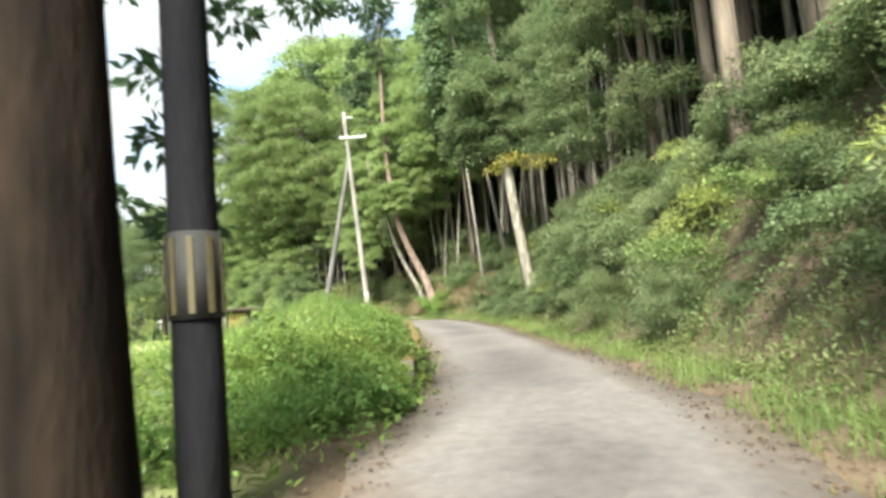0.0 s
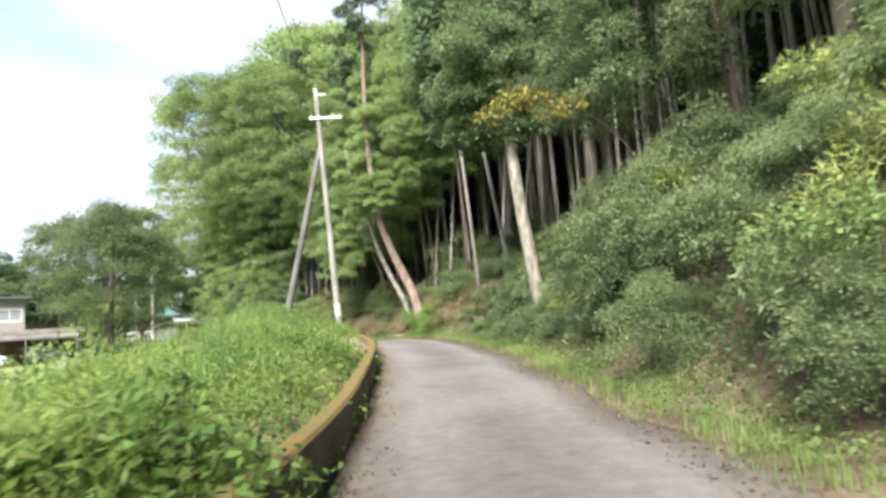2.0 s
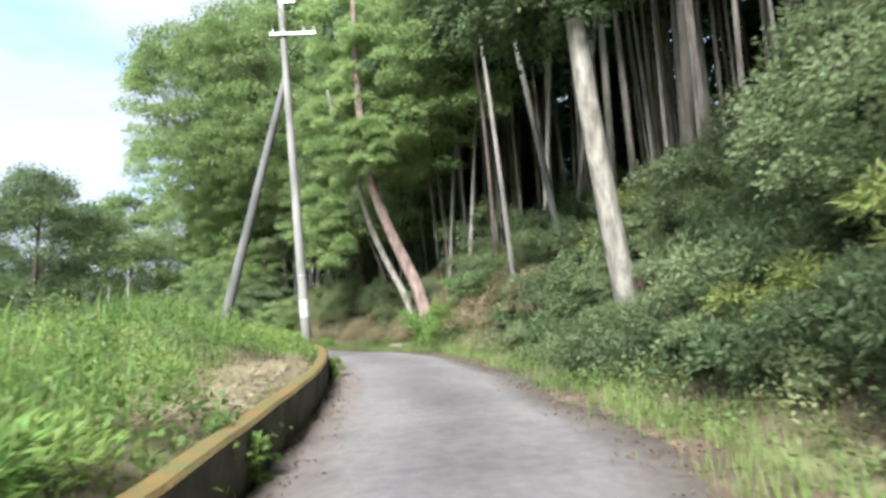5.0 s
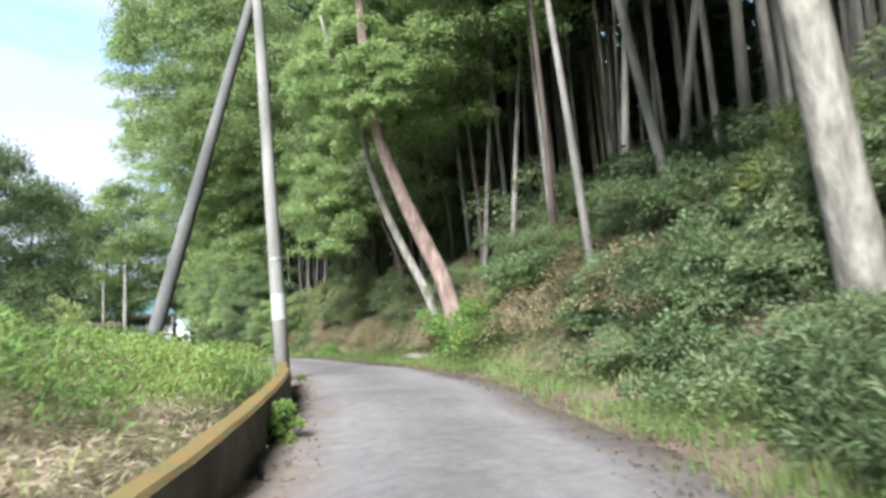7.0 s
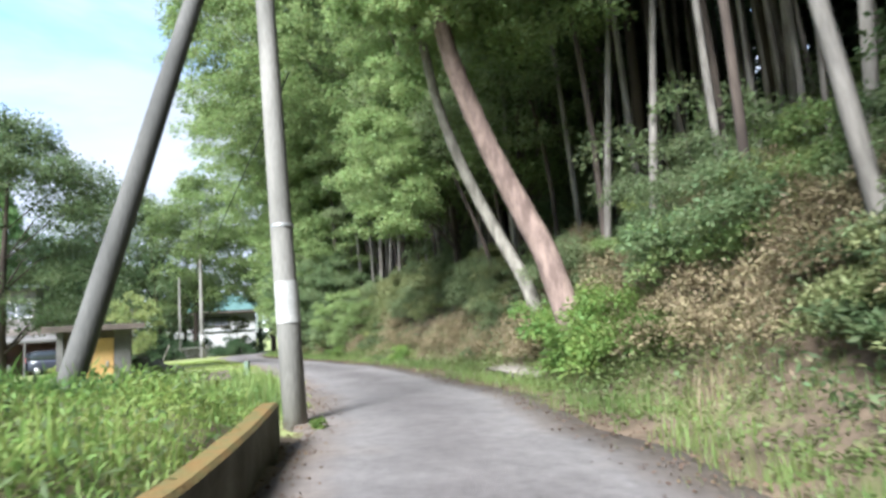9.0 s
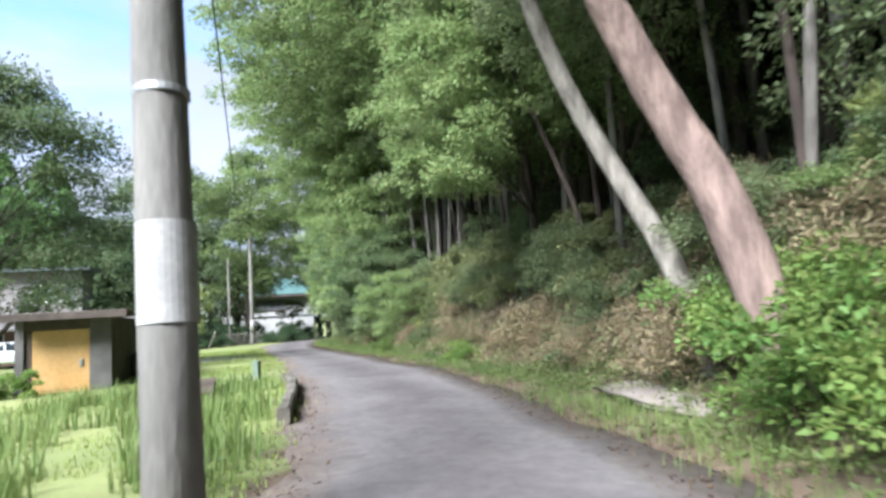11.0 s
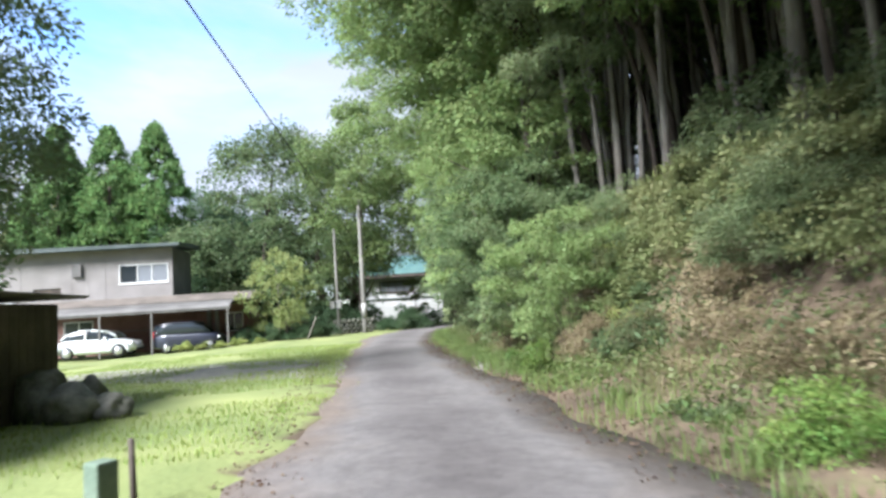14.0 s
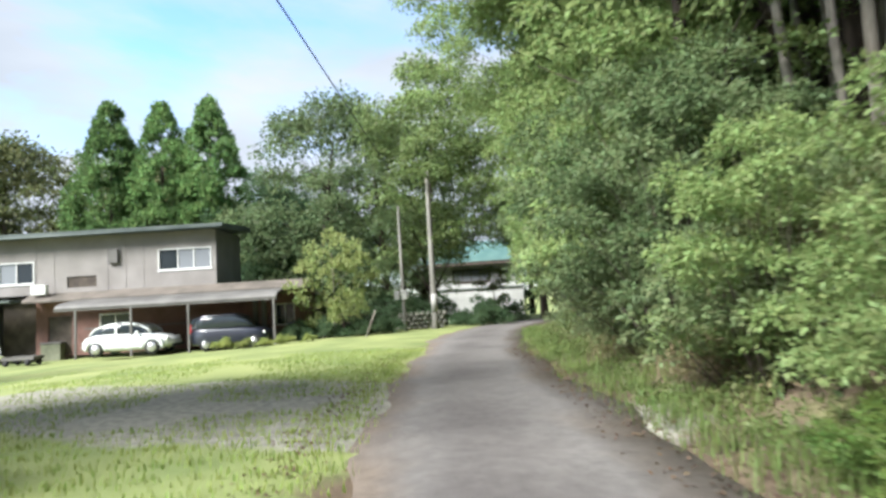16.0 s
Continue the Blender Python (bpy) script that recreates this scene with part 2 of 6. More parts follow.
def tube(name, pts, radii, segs=10, rough=0.0, smooth=True):
    """A tapered tube along pts; rough makes its skin uneven."""
    pts = np.asarray(pts, float)
    t = np.gradient(pts, axis=0)
    t /= np.linalg.norm(t, axis=1)[:, None]
    ref = np.array([1.0, 0, 0]) if abs(t[0][0]) < 0.8 else np.array([0, 1.0, 0])
    a = np.cross(t, ref)
    a /= np.linalg.norm(a, axis=1)[:, None]
    b = np.cross(t, a)
    ang = np.linspace(0, 2 * np.pi, segs, endpoint=False)
    rr = np.asarray(radii)[:, None] * (1 + rough * RNG.normal(size=(len(pts), segs)))
    v = pts[:, None] + rr[..., None] * (np.cos(ang)[None, :, None] * a[:, None] + np.sin(ang)[None, :, None] * b[:, None])
    n = len(pts)
    f = []
    for i in range(n - 1):
        for j in range(segs):
            k = (j + 1) % segs
            f.append((i * segs + j, i * segs + k, (i + 1) * segs + k, (i + 1) * segs + j))
    v = np.concatenate([v.reshape(-1, 3), pts[:1], pts[-1:]])
    for j in range(segs):
        k = (j + 1) % segs
        f.append((len(v) - 2, k, j, j))
        f.append((len(v) - 1, (n - 1) * segs + j, (n - 1) * segs + k, (n - 1) * segs + k))
    f4 = [q for q in f if q[2] != q[3]]
    me = bpy.data.meshes.new(name)
    me.from_pydata(v.tolist(), [], f4 + [q[:3] for q in f if q[2] == q[3]])
    if smooth:
        me.polygons.foreach_set("use_smooth", np.ones(len(me.polygons), bool))
    me.update()
    return me


def join_meshes(name, meshes):
    vs, fs, off = [], [], 0
    for me in meshes:
        co = np.empty(len(me.vertices) * 3, np.float32)
        me.vertices.foreach_get("co", co)
        vs += co.reshape(-1, 3).tolist()
        fs += [tuple(off + i for i in p.vertices) for p in me.polygons]
        off += len(me.vertices)
        bpy.data.meshes.remove(me)
    out = bpy.data.meshes.new(name)
    out.from_pydata(vs, [], fs)
    out.polygons.foreach_set("use_smooth", np.ones(len(out.polygons), bool))
    out.update()
    return out


def leaf_mesh(name, pos, out, length, width, droop=0.0, flat=0.5):
    """Kite-shaped leaves at pos; out: where each one points; droop pulls the tips down."""
    n = len(pos)
    d = out + RNG.normal(size=(n, 3)) * flat
    d[:, 2] -= droop
    d /= np.linalg.norm(d, axis=1)[:, None]
    side = np.cross(d, RNG.normal(size=(n, 3)) * 0.6 + np.array([0, 0, 1.0]))
    side /= np.linalg.norm(side, axis=1)[:, None] + 1e-6
    up = np.cross(side, d)
    ln = (length * RNG.uniform(0.6, 1.3, n))[:, None]
    wd = (width * RNG.uniform(0.6, 1.3, n))[:, None]
    v = np.empty((n, 4, 3))
    v[:, 0] = pos
    v[:, 1] = pos + d * ln * 0.45 + side * wd * 0.5 + up * wd * 0.15
    v[:, 2] = pos + d * ln - up * ln * 0.12
    v[:, 3] = pos + d * ln * 0.45 - side * wd * 0.5 + up * wd * 0.15
    return quads_mesh(name, v.reshape(-1, 3), np.arange(4 * n).reshape(-1, 4))


def clumps(centres, radii, n, squash=0.75):
    """Points and outward ways on the shells of many clumps."""
    k = RNG.choice(len(centres), n, p=np.asarray(radii) ** 2 / np.sum(np.asarray(radii) ** 2))
    d = RNG.normal(size=(n, 3))
    d /= np.linalg.norm(d, axis=1)[:, None]
    d[:, 2] = np.where(d[:, 2] < -0.3, -d[:, 2] * 0.5, d[:, 2])
    r = np.asarray(radii)[k] * RNG.uniform(0.35, 1.12, n) ** 0.6
    p = np.asarray(centres)[k] + d * r[:, None] * np.array([1, 1, squash])
    return p, d


# ---- lie of the land ----
ROAD = np.array([(-6.0, -80, -1.6), (-1.4, -55, -1.2), (1.0, -43, -1.05), (2.55, -33.2, -0.96), (3.25, -29, -0.87), (3.85, -25, -0.84), (4.08, -21, -0.80),
                 (4.05, -17, -0.69), (3.95, -13, -0.55), (3.75, -9.5, -0.45), (3.3, -6, -0.34), (2.75, -3.2, -0.27), (2.1, -1.0, -0.23), (1.0, 2.4, -0.26),
                 (-0.5, 5.5, -0.28), (-2.0, 8.4, -0.25), (-4.7, 12.1, -0.23), (-8.6, 17.5, -0.25), (-12.3, 23.0, -0.32), (-15.4, 28.5, -0.4),
                 (-18.4, 34.5, -0.5), (-20.6, 41, -0.6), (-21.5, 49, -0.7), (-20.5, 60, -0.8), (-17, 80, -1.0)])
_u = np.r_[0, np.cumsum(np.linalg.norm(np.diff(ROAD[:, :2], axis=0), axis=1))]
_s = np.arange(0, _u[-1], 0.5)


def spline(u):
    """Smooth way along the road's points."""
    out = []
    for k in range(3):
        m = np.gradient(ROAD[:, k], _u)
        i = np.clip(np.searchsorted(_u, u) - 1, 0, len(_u) - 2)
        h = _u[i + 1] - _u[i]
        t = (u - _u[i]) / h
        out.append((2 * t ** 3 - 3 * t ** 2 + 1) * ROAD[i, k] + (t ** 3 - 2 * t ** 2 + t) * h * m[i] + (-2 * t ** 3 + 3 * t ** 2) * ROAD[i + 1, k] + (t ** 3 - t ** 2) * h * m[i + 1])
    return np.stack(out, -1)


LINE = spline(_s)
_tan = np.gradient(LINE[:, :2], axis=0)
_tan /= np.linalg.norm(_tan, axis=1)[:, None]
RIGHT = np.stack([_tan[:, 1], -_tan[:, 0]], -1)
HALF = 1.62                                     # half the road's width


def s_at(y):
    """The road's length at a y."""
    return float(np.interp(y, LINE[:, 1], _s))


S_POLE = s_at(-0.9)


def smooth(a, b, x):
    """0 at a, 1 at b, easing between."""
    t = np.clip((x - a) / (b - a), 0, 1)
    return t * t * (3 - 2 * t)


def lateral(x, y):
    """Signed distance right of the road's middle, the length along it, and the road's height there."""
    x, y = np.atleast_1d(np.asarray(x, float)), np.atleast_1d(np.asarray(y, float))
    best = np.empty(len(x), int)
    for i in range(0, len(x), 4000):
        dd = (x[i:i + 4000, None] - LINE[None, :, 0]) ** 2 + (y[i:i + 4000, None] - LINE[None, :, 1]) ** 2
        best[i:i + 4000] = dd.argmin(1)
    dx, dy = x - LINE[best, 0], y - LINE[best, 1]
    sgn = np.sign(dx * RIGHT[best, 0] + dy * RIGHT[best, 1])
    return sgn * np.hypot(dx, dy), _s[best], LINE[best, 2]


def land(x, y):
    """Height of the ground."""
    d, s, z = lateral(x, y)
    x, y = np.atleast_1d(np.asarray(x, float)), np.atleast_1d(np.asarray(y, float))
    a = np.abs(d)
    wave = 0.12 * np.sin(0.9 * x + 0.5 * y) * np.sin(0.7 * y - 0.3 * x) + 0.06 * np.sin(2.3 * x) * np.sin(1.9 * y)
    # right: verge, bank, hill
    bank = (2.7 + 1.5 * smooth(-13, -21, y)) * smooth(HALF + 0.7, HALF + 4.0, a) + 0.42 * np.clip(a - 6.0, 0, 45) + wave * smooth(2.5, 5, a)
    bank = bank - 1.15 * np.exp(-((x - 7.2) / 1.5) ** 2 - ((y + 8.0) / 2.3) ** 2) * smooth(HALF + 0.9, HALF + 2.2, a)
    # left before the pole: made ground behind a low wall, then fields below
    lift = 0.40 * smooth(s_at(-29), s_at(-25), s) * (1 - smooth(S_POLE - 0.4, S_POLE + 0.2, s))
    left1 = lift * smooth(HALF + 0.2, HALF + 0.75, a) - 1.0 * smooth(6, 12, a) + 0.8 * wave * smooth(2.5, 5, a)
    left2 = 0.03 - 0.52 * smooth(3.0, 20, a) + 0.35 * wave * smooth(3, 7, a)
    left1 = left1 + 0.8 * np.exp(-((x + 1.6) / 1.9) ** 2 - ((y + 7.5) / 5.0) ** 2)
    k = smooth(S_POLE - 0.5, S_POLE + 6, s)
    left = left1 * (1 - k) + left2 * k
    h = z + np.where(d > 0, bank, left)
    return np.where(a < HALF + 0.08 - 0.62 * smooth(s_at(10.5), s_at(14), s) * (1 - smooth(s_at(25), s_at(30), s)) * (d < 0), z - 0.10, h)


def gz(x, y):
    return float(land(x, y)[0])


def side(s, d):
    """The place d metres right of the road's middle at length s, and the ground there."""
    i = np.clip(np.searchsorted(_s, s), 0, len(_s) - 1)
    x, y = LINE[i, 0] + d * RIGHT[i, 0], LINE[i, 1] + d * RIGHT[i, 1]
    return x, y, land(x, y)


# ---- ground, road, walls ----
def axis(lo, hi, step, far):
    mid = np.arange(lo, hi + 1e-6, step)
    out = step * 1.35 ** np.arange(1, 40)
    out = np.cumsum(out)
    out = out[out < far]
    return np.r_[(lo - out)[::-1], mid, hi + out]


gx, gy = axis(-46, 26, 0.55, 1600), axis(-46, 64, 0.55, 1600)
GX, GY = np.meshgrid(gx, gy)
GZ = land(GX.ravel(), GY.ravel())
far = np.hypot(GX.ravel() + 8, GY.ravel() - 5)
GZ = np.where(far > 110, GZ * np.clip(1 - (far - 110) / 200, 0, 1) - 1.0 * np.clip((far - 110) / 200, 0, 1), GZ)
nx, ny = len(gx), len(gy)
q = (np.arange(ny - 1)[:, None] * nx + np.arange(nx - 1)[None]).ravel()
me = quads_mesh("ground", np.stack([GX.ravel(), GY.ravel(), GZ], -1), np.stack([q, q + 1, q + nx + 1, q + nx], -1), True)
gd, gs, _ = lateral(GX.ravel(), GY.ravel())
ga = np.abs(gd) + 0.62 * smooth(s_at(10.5), s_at(14), gs) * (1 - smooth(s_at(25), s_at(30), gs)) * (gd < 0)
grass = np.where(gd > 0, 0.42 - 0.2 * smooth(HALF + 0.3, HALF + 1.6, gd), 1.0) * np.where(gd > 0, smooth(HALF + 0.1, HALF + 0.7, ga), smooth(HALF - 0.1, HALF + 0.2, ga))
grass *= 1 - 0.55 * ((gs < S_POLE) & (gd < 0) & (gd > -9))
gravel = 1 - smooth(0.6, 1.25, ((GX.ravel() + 12.6) / 6.5) ** 2 + ((GY.ravel() - 17.0 - 0.1 * GX.ravel() - 1.3) / 2.3) ** 2)
for key, v in (("grass", grass), ("gravel", gravel)):
    me.attributes.new(key, "FLOAT", "POINT").data.foreach_set("value", v.astype(np.float32))
me.materials.append(M_LAND)
ground = tagged(new("ground", me), "grassy field and wooded slope of brown earth", "ground", kind="structure")

rs = _s[(_s > 5) & (_s < _s[-1] - 5)]
ri = np.searchsorted(_s, rs)
across = np.array([-1.0, -0.98, -0.55, 0, 0.55, 0.98, 1.0])
drop = np.array([-0.12, 0.0, 0.035, 0.05, 0.035, 0.0, -0.12])
edge_l = HALF + 0.10 * np.sin(rs * 1.7) + 0.06 * np.sin(rs * 4.1) - 0.6 * smooth(s_at(10.5), s_at(14), rs) * (1 - smooth(s_at(25), s_at(30), rs))
edge_r = HALF + 0.12 * np.sin(rs * 1.3 + 1) + 0.06 * np.sin(rs * 3.3)
rv = np.empty((len(rs), 7, 3))
for k in range(7):
    w = across[k] * np.where(across[k] < 0, edge_l, edge_r)
    rv[:, k, :2] = LINE[ri, :2] + RIGHT[ri] * w[:, None]
    rv[:, k, 2] = LINE[ri, 2] + drop[k]
q = (np.arange(len(rs) - 1)[:, None] * 7 + np.arange(6)[None]).ravel()
me = quads_mesh("road", rv.reshape(-1, 3), np.stack([q, q + 1, q + 8, q + 7], -1), True)
edge = np.tile(np.array([1.0, 0.95, 0.35, 0.0, 0.35, 0.95, 1.0]), len(rs))
track = np.tile(np.array([0.0, 0.1, 1.0, 0.25, 1.0, 0.1, 0.0]), len(rs))
for key, v in (("edge", edge), ("track", track)):
    me.attributes.new(key, "FLOAT", "POINT").data.foreach_set("value", v.astype(np.float32))
me.materials.append(M_LANE)
road = tagged(new("road", me), "narrow worn grey asphalt lane", "road", kind="structure")


def strip(name, s0, s1, d0, d1, z0, z1, material, label, cap=None):
    """A low wall along the road from length s0 to s1, between the distances d0 and d1."""
    ss = np.arange(s0, s1 + 0.01, 0.5)
    ii = np.clip(np.searchsorted(_s, ss), 0, len(_s) - 1)
    bm = bmesh.new()
    rows = []
    for j, i in enumerate(ii):
        b = Vector((LINE[i, 0], LINE[i, 1], LINE[i, 2]))
        r = Vector((RIGHT[i, 0], RIGHT[i, 1], 0))
        w = 0.015 * math.sin(j * 1.9)
        rows.append([bm.verts.new(b + r * (d + w) + Vector((0, 0, h + w))) for d, h in ((d0, z0), (d0, z1 - 0.03), (d0 + 0.03 * (1 if d1 > d0 else -1), z1), (d1 - 0.03 * (1 if d1 > d0 else -1), z1), (d1, z1 - 0.03), (d1, z0))])
    for a, b in zip(rows, rows[1:]):
        for k in range(5):
            f = bm.faces.new((a[k], a[k + 1], b[k + 1], b[k]))
            f.material_index = 1 if cap and k in (1, 2, 3) else 0
    bm.faces.new(rows[0])
    bm.faces.new(rows[-1][::-1])
    bmesh.ops.recalc_face_normals(bm, faces=bm.faces)
    me = bpy.data.meshes.new(name)
    bm.to_mesh(me)
    bm.free()
    me.materials.append(material)
    if cap:
        me.materials.append(cap)
    return tagged(new(name, me), label, "wall", kind="structure")


strip("wall_roadside", s_at(-25.0), S_POLE, -HALF - 0.22, -HALF - 0.02, -0.2, 0.45, M_CONC, "low dark concrete wall with mossy top beside the lane", M_MOSS)
strip("kerb_wall", s_at(4.6), s_at(9.3), -HALF - 0.16, -HALF - 0.0, -0.2, 0.22, M_CONC, "low dark concrete kerb beside the lane")


# ---- poles and wires ----
def pole(name, foot, top, r0, r1, label, category):
    foot, top = Vector(foot), Vector(top)
    ob = empty(name, Matrix.Translation(foot), label, category)
    n = 10
    pts = [(top - foot) * (i / n) + Vector((0, 0, 0)) for i in range(n + 1)]
    pts[0] = pts[0] - (top - foot).normalized() * 0.4
    part("shaft", tube("shaft", pts, np.linspace(r0, r1, n + 1), 16, 0.012), M_POLE, ob)
    return ob


M_BAND = mat("white_band", (0.20, 0.198, 0.188), (0.285, 0.28, 0.265), 3.0, 0.6, 0.1, 30.0)
M_STEEL = mat("galvanised_steel", (0.24, 0.245, 0.24), (0.34, 0.345, 0.34), 4.0, 0.5, 0.1, 30.0, metal=0.6)
M_CABLE = mat("black_cable", (0.012, 0.012, 0.012), (0.02, 0.02, 0.02), 4.0, 0.8, 0.0, 30.0)
# stripe yellow darkened with the near pole, shade included in the colour
M_YELLOW = mat("yellow_guard", (0.045, 0.038, 0.018), (0.07, 0.058, 0.028), 4.0, 0.6, 0.1, 30.0)
POLE_TOP = Vector((-0.62, 0.44, 11.75))
main_pole = pole("utility_pole", (0.06, 0, -0.1), POLE_TOP, 0.155, 0.10, "grey weathered utility pole with a white band", "pole")
way = POLE_TOP.normalized()
part("band", tube("band", [way * 1.12, way * 1.66], [0.156, 0.154], 32, 0.0, False), M_BAND, main_pole, "white painted band")
part("collar", tube("collar", [way * 2.38, way * 2.42], [0.151, 0.151], 24, 0.0, False), M_STEEL, main_pole)
bm = boxed(-0.75, 0.75, -0.05, 0.05, -0.05, 0.05, 0.01)
arm = part("crossarm", bm, M_STEEL, main_pole)
arm.location = way * 10.35 + Vector((0.3, -0.13, 0))
part("stay", tube("stay", [way * 9.5, way * 9.9 + Vector((0.35, -0.1, 0)), way * 10.3 + Vector((0.75, -0.13, 0))], [0.015] * 3, 6), M_CABLE, main_pole)
top_arm = part("top_bracket", boxed(0.0, 0.42, -0.04, 0.04, -0.03, 0.03, 0.008), M_STEEL, main_pole)
top_arm.location = way * 11.55
for x in (-0.65, -0.3, 0.35, 0.68):
    ins = part("insulator", tube("insulator", [(0, 0, 0.05), (0, 0, 0.1), (0, 0, 0.16), (0, 0, 0.2)], [0.03, 0.045, 0.03, 0.02], 10), M_BAND, arm)
    ins.location = (x, 0, 0)
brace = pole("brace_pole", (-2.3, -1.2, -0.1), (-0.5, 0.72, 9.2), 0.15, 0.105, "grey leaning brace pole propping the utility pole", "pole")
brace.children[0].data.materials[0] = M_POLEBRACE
near_pole = pole("utility_pole", (1.06, -29.75, -1.0), (1.03, -29.7, 9.0), 0.14, 0.10, "utility pole, dark in shade, with a striped yellow guard", "pole")
near_pole.children[0].data.materials[0] = M_POLESHADE
guard = part("guard", tube("guard", [(0, 0, 1.32), (0, 0, 1.80)], [0.148, 0.147], 20), M_CABLE, near_pole, "black pole guard")
for k in range(9):
    a = k * math.tau / 9
    st = part("stripe", boxed(-0.016, 0.016, -0.004, 0.004, -0.21, 0.21), M_YELLOW, guard, "yellow stripe")
    st.matrix_basis = pose(0.15 * math.cos(a), 0.15 * math.sin(a), 1.56, 0, 0, math.degrees(a) + 90)
FAR_POLE = Vector((-23.25, 37.42, -0.75))
thin_pole = pole("utility_pole", (-24.5, 36.5, -0.75), (-24.62, 36.58, 5.9), 0.10, 0.075, "thin grey service pole with a small meter box", "pole")
for x in (-0.24, 0.24):
    part("meter_box", boxed(x - 0.16, x + 0.16, -0.26, -0.10, 1.8, 2.25, 0.02), M_BAND, thin_pole, "small white meter box")
far_pole = pole("utility_pole", FAR_POLE, FAR_POLE + Vector((-0.1, 0.1, 8.4)), 0.17, 0.11, "slim grey utility pole with a pale band beside a stone wall", "pole")
part("band", tube("band", [(0, 0, 1.1), (0, 0, 2.0)], [0.172, 0.168], 16), M_BAND, far_pole)


def wire(a, b, sag, r=0.012):
    a, b = Vector(a), Vector(b)
    pts = [a.lerp(b, t) - Vector((0, 0, sag * 4 * t * (1 - t))) for t in np.linspace(0, 1, 25)]
    ob = part("overhead_wire", tube("overhead_wire", pts, [r] * 25, 6), M_CABLE)
    return tagged(ob, "thin black overhead wire strung between poles", "wire")


wire((0.1, 0.1, 4.41), (-23.3, 36.6, 5.28), 0.0, 0.011)
wire((0.95, -29.7, 8.8), POLE_TOP - Vector((0, 0, 0.6)), 0.5)



# ---- trees ----
def limb_mesh(name, ends, r):
    ms = []
    for a, b, ra in ends:
        a, b = Vector(a), Vector(b)
        mid = a.lerp(b, 0.5) + Vector((0, 0, 0.12 * (b - a).length))
        ms.append(tube("limb", [a, a.lerp(mid, 0.6), mid, b], [ra, ra * 0.8, ra * 0.55, ra * 0.2], 6, 0.05))
    return join_meshes(name, ms)


def broad_tree(height, spread, leafmat, bark, n=9000, size=0.16, r=0.16, base=0.28, seed=1, lean=(0, 0), squash=0.8, k=46, droop=0.2, category="tree", label="broad-leaved tree with green crown", clump=(0.16, 0.34)):
    """A tree with a bent trunk, limbs and a crown of leaf clumps, standing at the origin."""
    global RNG
    RNG = np.random.default_rng(seed)
    ob = empty("tree", Matrix.Identity(4), label, category)
    top = np.array([lean[0], lean[1], height])
    ts = np.linspace(0, 1, 8)
    pts = [top * np.array([t ** 2, t ** 2, 0.82 * t]) + np.array([0.12 * math.sin(3 * t + seed), 0.12 * math.cos(4 * t + seed), 0]) * t for t in ts]
    pts[0] = pts[0] - np.array([0, 0, 0.4])
    part("trunk", tube("trunk", pts, r * (1.25 - 1.05 * ts ** 0.8), 10, 0.05), bark, ob)
    c, rad, ends = [], [], []
    for i in range(k):
        h = RNG.uniform(base, 0.97)
        f = math.sin(math.pi * min(1, (h - base) / (1 - base) * 0.86 + 0.14)) ** 0.7
        a, rr = RNG.uniform(0, math.tau), spread * f * RNG.uniform(0.35, 1.0) ** 0.6
        q = top * np.array([h ** 1.5, h ** 1.5, h]) + np.array([math.cos(a) * rr, math.sin(a) * rr, 0])
        c.append(q)
        rad.append(spread * RNG.uniform(*clump))
        if i % 7 == 0:
            hb = max(base * 0.9, h - 0.14)
            j = min(7, int(hb / 0.82 * 7))
            ends.append((pts[j], q, r * 0.38 * (1.1 - h)))
    part("branchwork", limb_mesh("branchwork", ends, r), bark, ob)
    p, d = clumps(c, rad, n, squash)
    part("crown", leaf_mesh("crown", p, d * np.array([1, 1, 0.6]), size, size * 0.55, droop), leafmat, ob)
    return ob


def cedar_tree(height, spread, leafmat, bark, n=4200, r=0.13, base=0.5, seed=1, size=0.34, label="slim cedar with a bare trunk"):
    """A conifer: a straight bare trunk and a narrow crown of drooping sprays."""
    global RNG
    RNG = np.random.default_rng(seed)
    ob = empty("conifer", Matrix.Identity(4), label, "tree")
    ts = np.linspace(0, 1, 9)
    bend = RNG.normal(size=2) * 0.25
    pts = [np.array([bend[0] * t * t, bend[1] * t * t, height * t]) for t in ts]
    pts[0] = pts[0] - np.array([0, 0, 0.5])
    part("trunk", tube("trunk", pts, r * (1.15 - 1.0 * ts), 8, 0.04), bark, ob)
    h = base + (1 - base) * RNG.uniform(0, 1, n) ** 0.85
    a = RNG.uniform(0, math.tau, n)
    a = a + 0.3 * np.sin(h * 60)
    lay = 1 + 0.25 * np.sin(h * height * 4.2 + a * 2)
    rr = spread * ((1 - h) / (1 - base) + 0.06) ** 0.75 * RNG.uniform(0.15, 1, n) ** 0.5 * lay
    p = np.stack([np.cos(a) * rr + bend[0] * h * h, np.sin(a) * rr + bend[1] * h * h, h * height - 0.25 * rr], -1)
    d = np.stack([np.cos(a), np.sin(a), np.full(n, -0.1)], -1)
    part("crown", leaf_mesh("crown", p, d, size, size * 0.45, 0.3, 0.45), leafmat, ob)
    return ob


